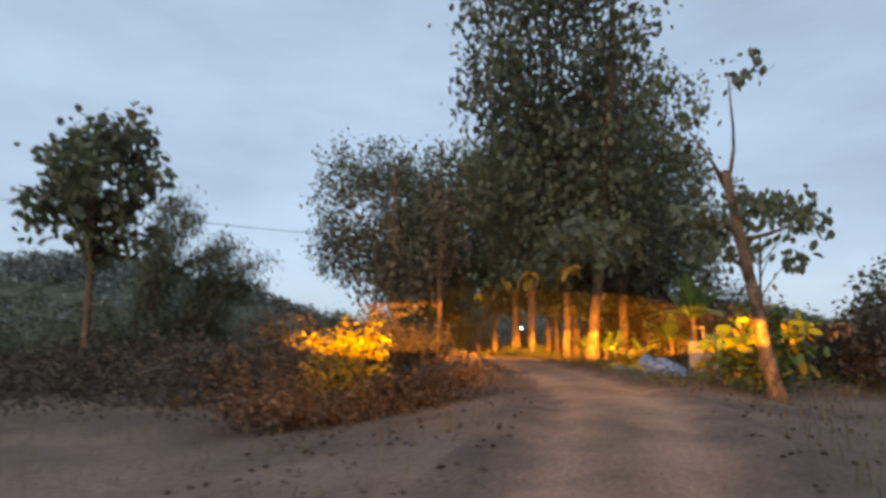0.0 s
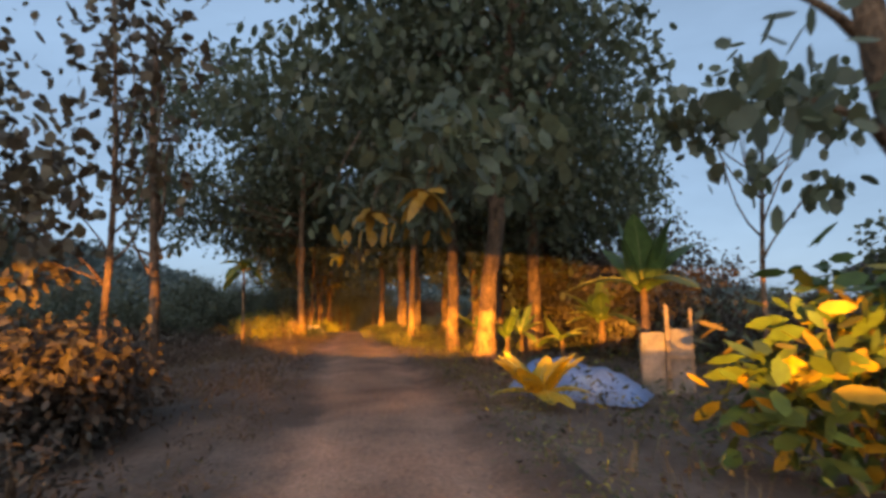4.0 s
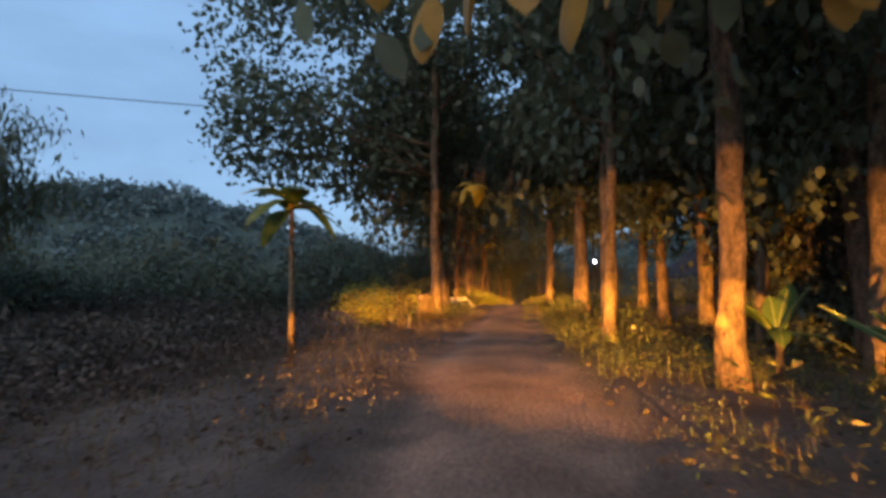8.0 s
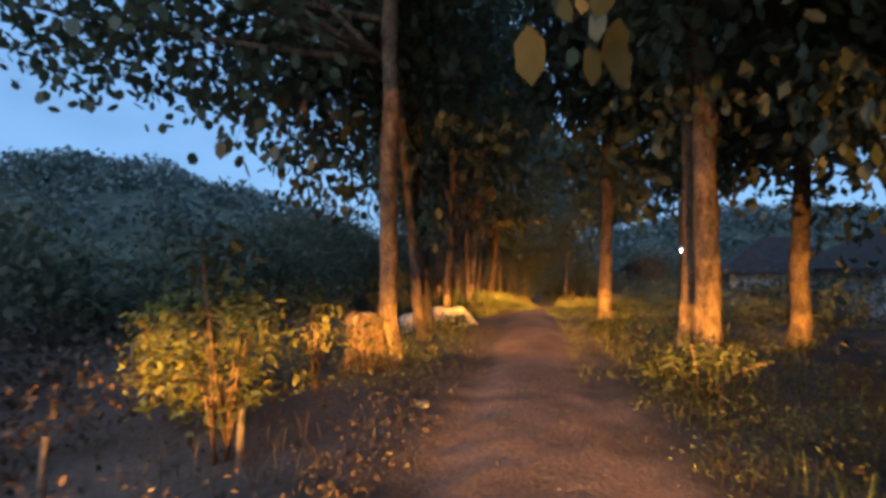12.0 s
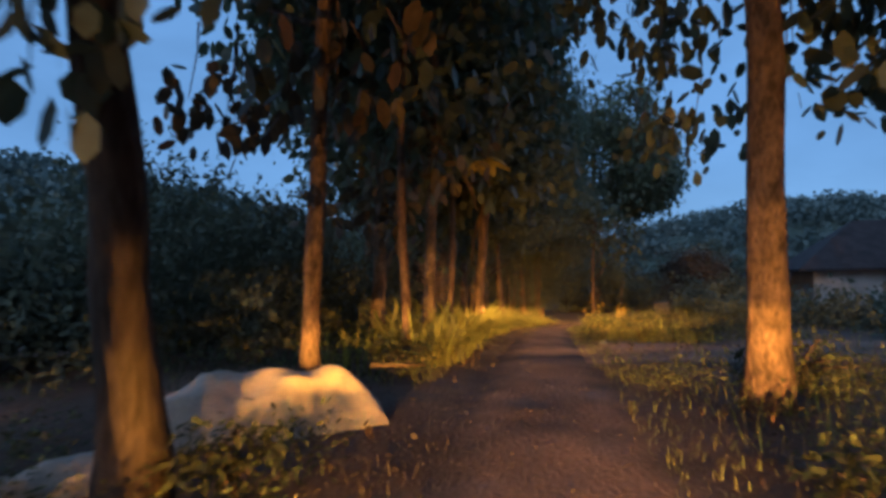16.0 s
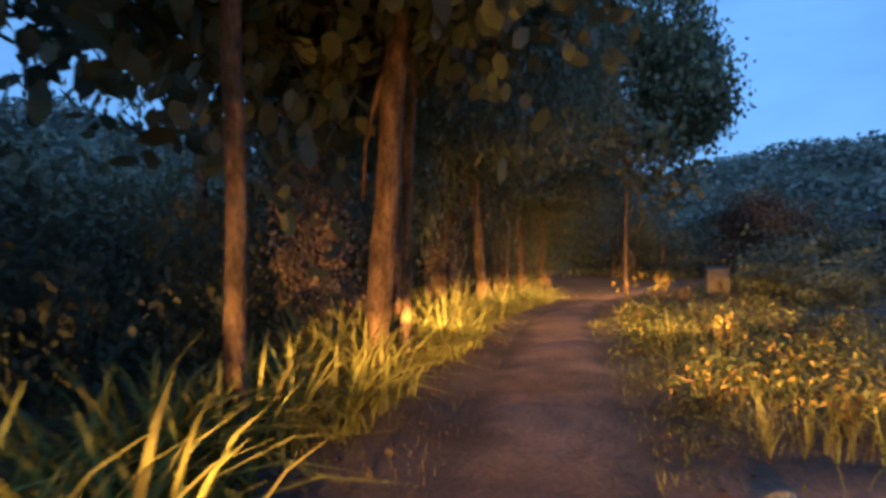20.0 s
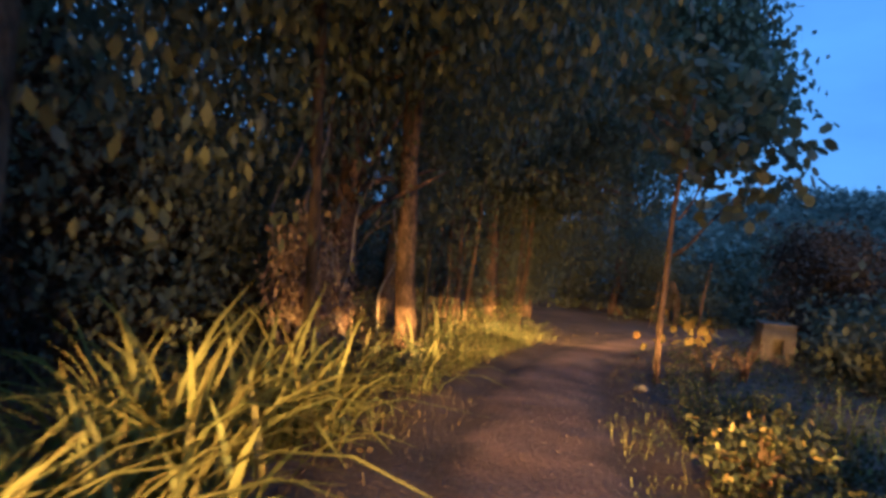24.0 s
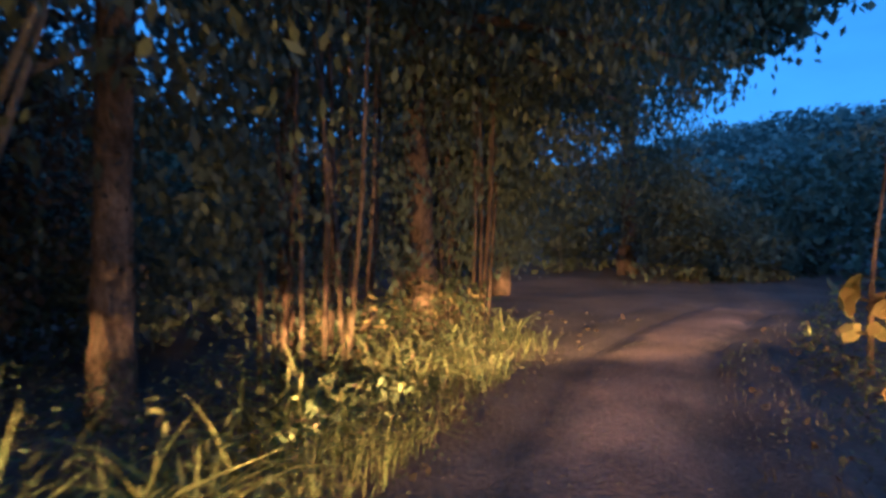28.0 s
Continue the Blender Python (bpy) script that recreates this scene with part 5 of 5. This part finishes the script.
stump = thing("tree_stump", -0.6, 36.65, ground_z(-0.6, 36.65), "thick cut tree stump with rough brown bark", "stump")
sv, sf = [], []
for i, (h, r) in enumerate(((-0.15, 0.46), (0.05, 0.36), (0.2, 0.29), (0.38, 0.26), (0.56, 0.25), (0.74, 0.25), (0.8, 0.2))):
    for k in range(36):
        a = 2 * math.pi * k / 36
        ridge = 1 + 0.16 * math.sin(5 * a + 0.6 * i) * (1.4 - h) + 0.09 * math.sin(11 * a + 1.3) + 0.12 * noise.noise((2 * math.cos(a), 2 * math.sin(a), h * 2))
        top = 0.10 * noise.noise((2.2 * math.cos(a), 2.2 * math.sin(a), 4)) + 0.06 * noise.noise((6 * math.cos(a), 6 * math.sin(a), 4)) if h > 0.7 else 0
        sv.append(Vector((r * ridge * math.cos(a), r * ridge * math.sin(a) * 0.9, h + top)))
for i in range(6):
    for k in range(36):
        a, b = i * 36 + k, i * 36 + (k + 1) % 36
        sf.append((a, b, b + 36, a + 36))
part("trunk", mesh_of("trunk", sv, sf, BARK, True), None, stump)
v, f = lumpy([((0, 0, 0.62), 0.22, 0.2), ((0, 0, 0.76), 0.215, 0.19), ((0.02, 0, 0.81), 0.1, 0.09)], 18, 0.3, 3)
part("cut_face", mesh_of("cut_face", v, f, WOOD, True), None, stump, "rough weathered cut top")
shrub(-0.55, 36.35, 0.32, 0.3, 1.05, 110, 0.1, "thin shoots sprouting from the old stump", WEED, 728)


def draped(name, x, y, turn, length, width, height, mat, label, category, seed, slope=0.0):
    """A heap under a sheet: a long uneven hump with folds, and a hem that lies on the ground."""
    nx, ny = 30, 18
    v, f = [], []
    for i in range(nx + 1):
        for j in range(ny + 1):
            u, w = i / nx * 2 - 1, j / ny * 2 - 1
            body = max(1 - abs(u) ** 3.2, 0) * max(1 - abs(w) ** 2.6, 0)
            lump = 0.78 + 0.34 * noise.noise((u * 2.3 + seed, w * 1.2, 1)) + 0.05 * noise.noise((u * 6, w * 4 + seed, 2))
            fold = 0.01 * noise.noise((u * 16, w * 4 + seed, 5))
            v.append(Vector((u * length / 2, w * width / 2 * (1 + 0.15 * noise.noise((u * 3, seed, 9))), height * (body ** 0.6) * lump * (1 + slope * u) + fold * (0.3 + body) - 0.02)))
    for i in range(nx):
        for j in range(ny):
            a = i * (ny + 1) + j
            f.append((a, a + ny + 1, a + ny + 2, a + 1))
    ob = thing(name, x, y, ground_z(x, y), label, category, turn=turn)
    part("sheet", mesh_of("sheet", v, f, mat, True), None, ob)
    return ob


heap = draped("covered_heap", -0.56, 42.68, 32, 2.0, 0.82, 0.58, SHEET, "long heap covered with a pale cream plastic sheet", "covered heap", 4)
v, f = tube([(Vector((0.95, 0.1, 0.42)), 0.02), (Vector((1.25, 0.1, 0.40)), 0.018), (Vector((1.45, 0.12, 0.38)), 0.015)], 7)
part("pole_end", mesh_of("pole_end", v, f, BARK_DARK, True), None, heap, "dark pole sticking out from under the sheet")
draped("crumpled_sheet", -1.2, 41.2, 70, 1.5, 0.5, 0.25, SHEET, "crumpled pale plastic sheet lying among weeds", "plastic sheet", 7)
draped("blue_sheet_heap", 5.35, 16.8, -35, 1.9, 1.1, 0.62, CLOTH_BLUE, "small heap under a faded blue plastic sheet", "covered heap", 9, -0.25)


def slab(name, w, d, h, mat, parent, at, bevel=0.015, seed=0, label=""):
    bm = bmesh.new()
    bmesh.ops.create_cube(bm, size=1)
    bmesh.ops.scale(bm, vec=(w, d, h), verts=bm.verts)
    bmesh.ops.bevel(bm, geom=bm.edges[:], offset=bevel, segments=2, affect="EDGES")
    g = random.Random(seed)
    for q in bm.verts:
        q.co += Vector((g.uniform(-1, 1), g.uniform(-1, 1), g.uniform(-1, 1))) * bevel * 0.25
    bmesh.ops.translate(bm, vec=(at[0], at[1], at[2] + h / 2), verts=bm.verts)
    return part(name, bm, mat, parent, label, False)


gate = thing("stone_gatepost", 7.2, 17.8, ground_z(7.2, 17.8), "pair of weathered stone slabs with thin wooden posts", "gatepost", turn=-15)
slab("stone_slab", 0.38, 0.14, 1.05, STONE, gate, (-0.22, 0, -0.08), 0.02, 1)
slab("stone_slab", 0.34, 0.12, 1.1, STONE, gate, (0.2, -0.06, -0.08), 0.02, 2)
slab("wooden_post", 0.06, 0.06, 1.5, WOOD, gate, (0.0, -0.1, -0.1), 0.008, 3)
slab("wooden_post", 0.05, 0.05, 1.45, WOOD, gate, (0.37, -0.1, -0.1), 0.008, 4)
slab("rail", 0.42, 0.04, 0.06, WOOD, gate, (0.19, -0.14, 0.55), 0.006, 5)

for i, (x, y, h) in enumerate([(-2.7, 34.9, 0.45), (-1.9, 34.1, 0.5), (-0.95, 33.2, 0.5), (-0.3, 32.2, 0.42), (-1.4, 31.6, 0.4), (-3.4, 35.4, 0.45)]):
    st = thing("fence_stake", x, y, ground_z(x, y), "short weathered wooden fence stake", "stake", "fence stakes")
    v, f = tube([(Vector((0, 0, -0.1)), 0.028), (Vector((0.01, 0, h * 0.6)), 0.026), (Vector((0.02, 0.01, h)), 0.02)], 7, 0.1, i)
    part("stake", mesh_of("stake", v, f, WOOD, True), None, st)
dark_post = thing("dark_post", -0.02, 63.0, ground_z(-0.02, 63.0), "thin dark upright post among the grass", "post")
v, f = tube([(Vector((0, 0, -0.1)), 0.04), (Vector((0.01, 0, 0.9)), 0.038), (Vector((0.0, 0.01, 1.75)), 0.032)], 8, 0.06, 4)
part("post", mesh_of("post", v, f, DARK, True), None, dark_post)

for i, (x, y, s) in enumerate([(3.55, 30.2, 0.09), (0.7, 34.2, 0.08), (2.75, 53.4, 0.1), (2.8, 55.6, 0.11), (2.95, 57.2, 0.1), (2.7, 50.9, 0.09), (3.0, 64.0, 0.1)]):
    v, f = lumpy([((0, 0, -0.05), s, s * 0.8), ((0, 0, s * 0.4), s * 1.05, s * 0.85), ((0.01, 0, s * 0.8), s * 0.7, s * 0.6), ((0.01, 0, s * 0.95), s * 0.3, s * 0.25)], 10, 0.4, i)
    st = part("stone", mesh_of("stone", v, f, STONE, True), None)
    st.matrix_basis = pose(x, y, ground_z(x, y))
    tagged(st, "small rough stone at the edge of the track", "stone", "stones along the track")

# ---------------------------------------------------------------- lamp pole, sign, tank, house, wire
pole = thing("lamp_pole", 5.28, 43.9, ground_z(5.28, 43.9), "thin dark pole with a lit white bulb", "street lamp")
v, f = tube([(Vector((0, 0, -0.2)), 0.05), (Vector((0, 0, 3.0)), 0.045), (Vector((0.02, 0, 6.5)), 0.035)], 10)
part("pole", mesh_of("pole", v, f, WIRE, True), None, pole)
v, f = tube([(Vector((0, -0.04, 1.9)), 0.015), (Vector((0.02, -0.1, 1.92)), 0.02), (Vector((0.02, -0.12, 1.86)), 0.03)], 8)
holder = part("holder", mesh_of("holder", v, f, METAL, True), None, pole)
BULB = glow("lit_bulb", (0.9, 0.95, 1.0), 8)
bm = bmesh.new()
bmesh.ops.create_uvsphere(bm, u_segments=16, v_segments=10, radius=0.042)
for q in bm.verts:
    q.co.z *= 1.25
bmesh.ops.translate(bm, vec=(0.02, -0.12, 1.79), verts=bm.verts)
part("bulb", bm, BULB, holder, "glowing white bulb")

sign = thing("sign_post", 2.7, 83, ground_z(2.7, 83), "thin post with a small white board", "sign")
slab("post", 0.06, 0.06, 3.3, WIRE, sign, (0, 0, -0.1), 0.01, 1)
slab("board", 0.26, 0.03, 0.16, PLASTER, sign, (0, -0.05, 2.95), 0.006, 2, "small plain white board")
slab("board", 0.16, 0.03, 0.2, PLASTER, sign, (0.02, -0.05, 2.6), 0.006, 3, "small plain white board")

tank = thing("concrete_box", 7.04, 70.8, ground_z(7.04, 70.8), "square weathered concrete box with a dark opening", "concrete box", turn=-6)
tank.scale = (0.68, 0.8, 0.86)
slab("side_wall", 0.16, 0.9, 1.1, CONCRETE, tank, (-0.45, 0, -0.05), 0.02, 1)
slab("side_wall", 0.16, 0.9, 1.1, CONCRETE, tank, (0.45, 0, -0.05), 0.02, 2)
slab("front_wall", 0.738, 0.14, 0.34, CONCRETE, tank, (0, -0.38, 0.71), 0.015, 3)
slab("front_wall", 0.738, 0.14, 0.28, CONCRETE, tank, (0, -0.38, -0.05), 0.015, 4)
slab("front_wall", 0.2, 0.14, 0.47, CONCRETE, tank, (-0.268, -0.38, 0.235), 0.01, 5)
slab("front_wall", 0.2, 0.14, 0.47, CONCRETE, tank, (0.268, -0.38, 0.235), 0.01, 6)
slab("back_wall", 0.738, 0.14, 1.1, CONCRETE, tank, (0, 0.38, -0.05), 0.015, 7)
slab("lid", 1.1, 0.98, 0.08, CONCRETE, tank, (0, 0, 1.053), 0.02, 8)


def prism_roof(w, d, rise, over, thick):
    """A hipped roof with thickness."""
    a, b = w / 2 + over, d / 2 + over
    r = max(a - b, 0.3)
    v = [Vector(p) for p in ((-a, -b, 0), (a, -b, 0), (a, b, 0), (-a, b, 0), (-r, 0, rise), (r, 0, rise), (-a, -b, -thick), (a, -b, -thick), (a, b, -thick), (-a, b, -thick))]
    f = [(0, 1, 5, 4), (2, 3, 4, 5), (1, 2, 5), (3, 0, 4), (6, 7, 1, 0), (7, 8, 2, 1), (8, 9, 3, 2), (9, 6, 0, 3), (9, 8, 7, 6)]
    return v, f


def hut(x, y, w, d, h, rise, turn, label, seed, wall=None):
    ob = thing("village_house", x, y, ground_z(x, y) - 0.1, label, "house", "village houses", turn=turn)
    t, door_w, wall = 0.2, 0.9, wall or PLASTER
    # front wall in pieces round a door and a window
    slab("front_wall", w / 2 - door_w / 2, t, h, wall, ob, (-w / 4 - door_w / 4, -d / 2, 0), 0.01, seed)
    slab("front_wall", w / 2 - door_w / 2 - 1.6, t, h, wall, ob, (w / 4 + door_w / 4 + 0.8, -d / 2, 0), 0.01, seed + 1)
    slab("front_wall", 1.6, t, 0.9, wall, ob, (door_w / 2 + 0.8, -d / 2, 0), 0.01, seed + 2)
    slab("front_wall", 1.6, t, h - 1.9, wall, ob, (door_w / 2 + 0.8, -d / 2, 1.9), 0.01, seed + 3)
    slab("lintel", door_w, t, h - 2.0, wall, ob, (0, -d / 2, 2.0), 0.01, seed + 4)
    door = slab("door", door_w - 0.01, 0.06, 1.99, WOOD, ob, (0, -d / 2 + 0.04, 0), 0.008, seed + 5)
    slab("door_handle", 0.03, 0.03, 0.14, METAL, door, (0.34, -d / 2 - 0.005, 0.95), 0.005, seed + 15)
    slab("window_shutter", 1.58, 0.06, 0.98, WOOD, ob, (door_w / 2 + 0.8, -d / 2 + 0.04, 0.91), 0.008, seed + 6)
    slab("back_wall", w, t, h, wall, ob, (0, d / 2, 0), 0.01, seed + 7)
    slab("side_wall", t, d - t - 0.01, h, wall, ob, (-w / 2 + t / 2, 0, 0), 0.01, seed + 8)
    slab("side_wall", t, d - t - 0.01, h, wall, ob, (w / 2 - t / 2, 0, 0), 0.01, seed + 9)
    v, f = prism_roof(w, d, rise, 0.7, 0.12)
    roof = part("roof", mesh_of("roof", [p + Vector((0, 0, h + 0.02)) for p in v], f, ROOF, False), None, ob, "dark sagging tiled roof")
    return ob


hut(17.2, 71.8, 6.4, 4.6, 2.6, 2.3, -8, "low whitewashed village house with a dark hipped roof", 11)
hut(19.5, 62.0, 6.0, 5.0, 2.3, 2.4, 12, "low village house with a dark hipped roof", 31)
hut(15.5, 79.5, 5.0, 3.6, 1.7, 1.4, 5, "small low shed with a dark roof", 51)
hut(24.0, 27.0, 7.0, 5.0, 2.3, 2.2, 20, "low village house with a dark roof behind bushes", 71)


def cable(name, pts, sag, r, label):
    rings = []
    a, b = Vector(pts[0]), Vector(pts[1])
    for i in range(25):
        q = i / 24
        rings.append((a.lerp(b, q) - Vector((0, 0, sag * 4 * q * (1 - q))), r))
    v, f = tube(rings, 5)
    tagged(part(name, mesh_of(name, v, f, WIRE, True), None), label, "overhead wire")


cable("overhead_wire", [(-30, 33, 7.8), (8, 45, 5.6)], 0.5, 0.02, "thin black overhead wire above the field")
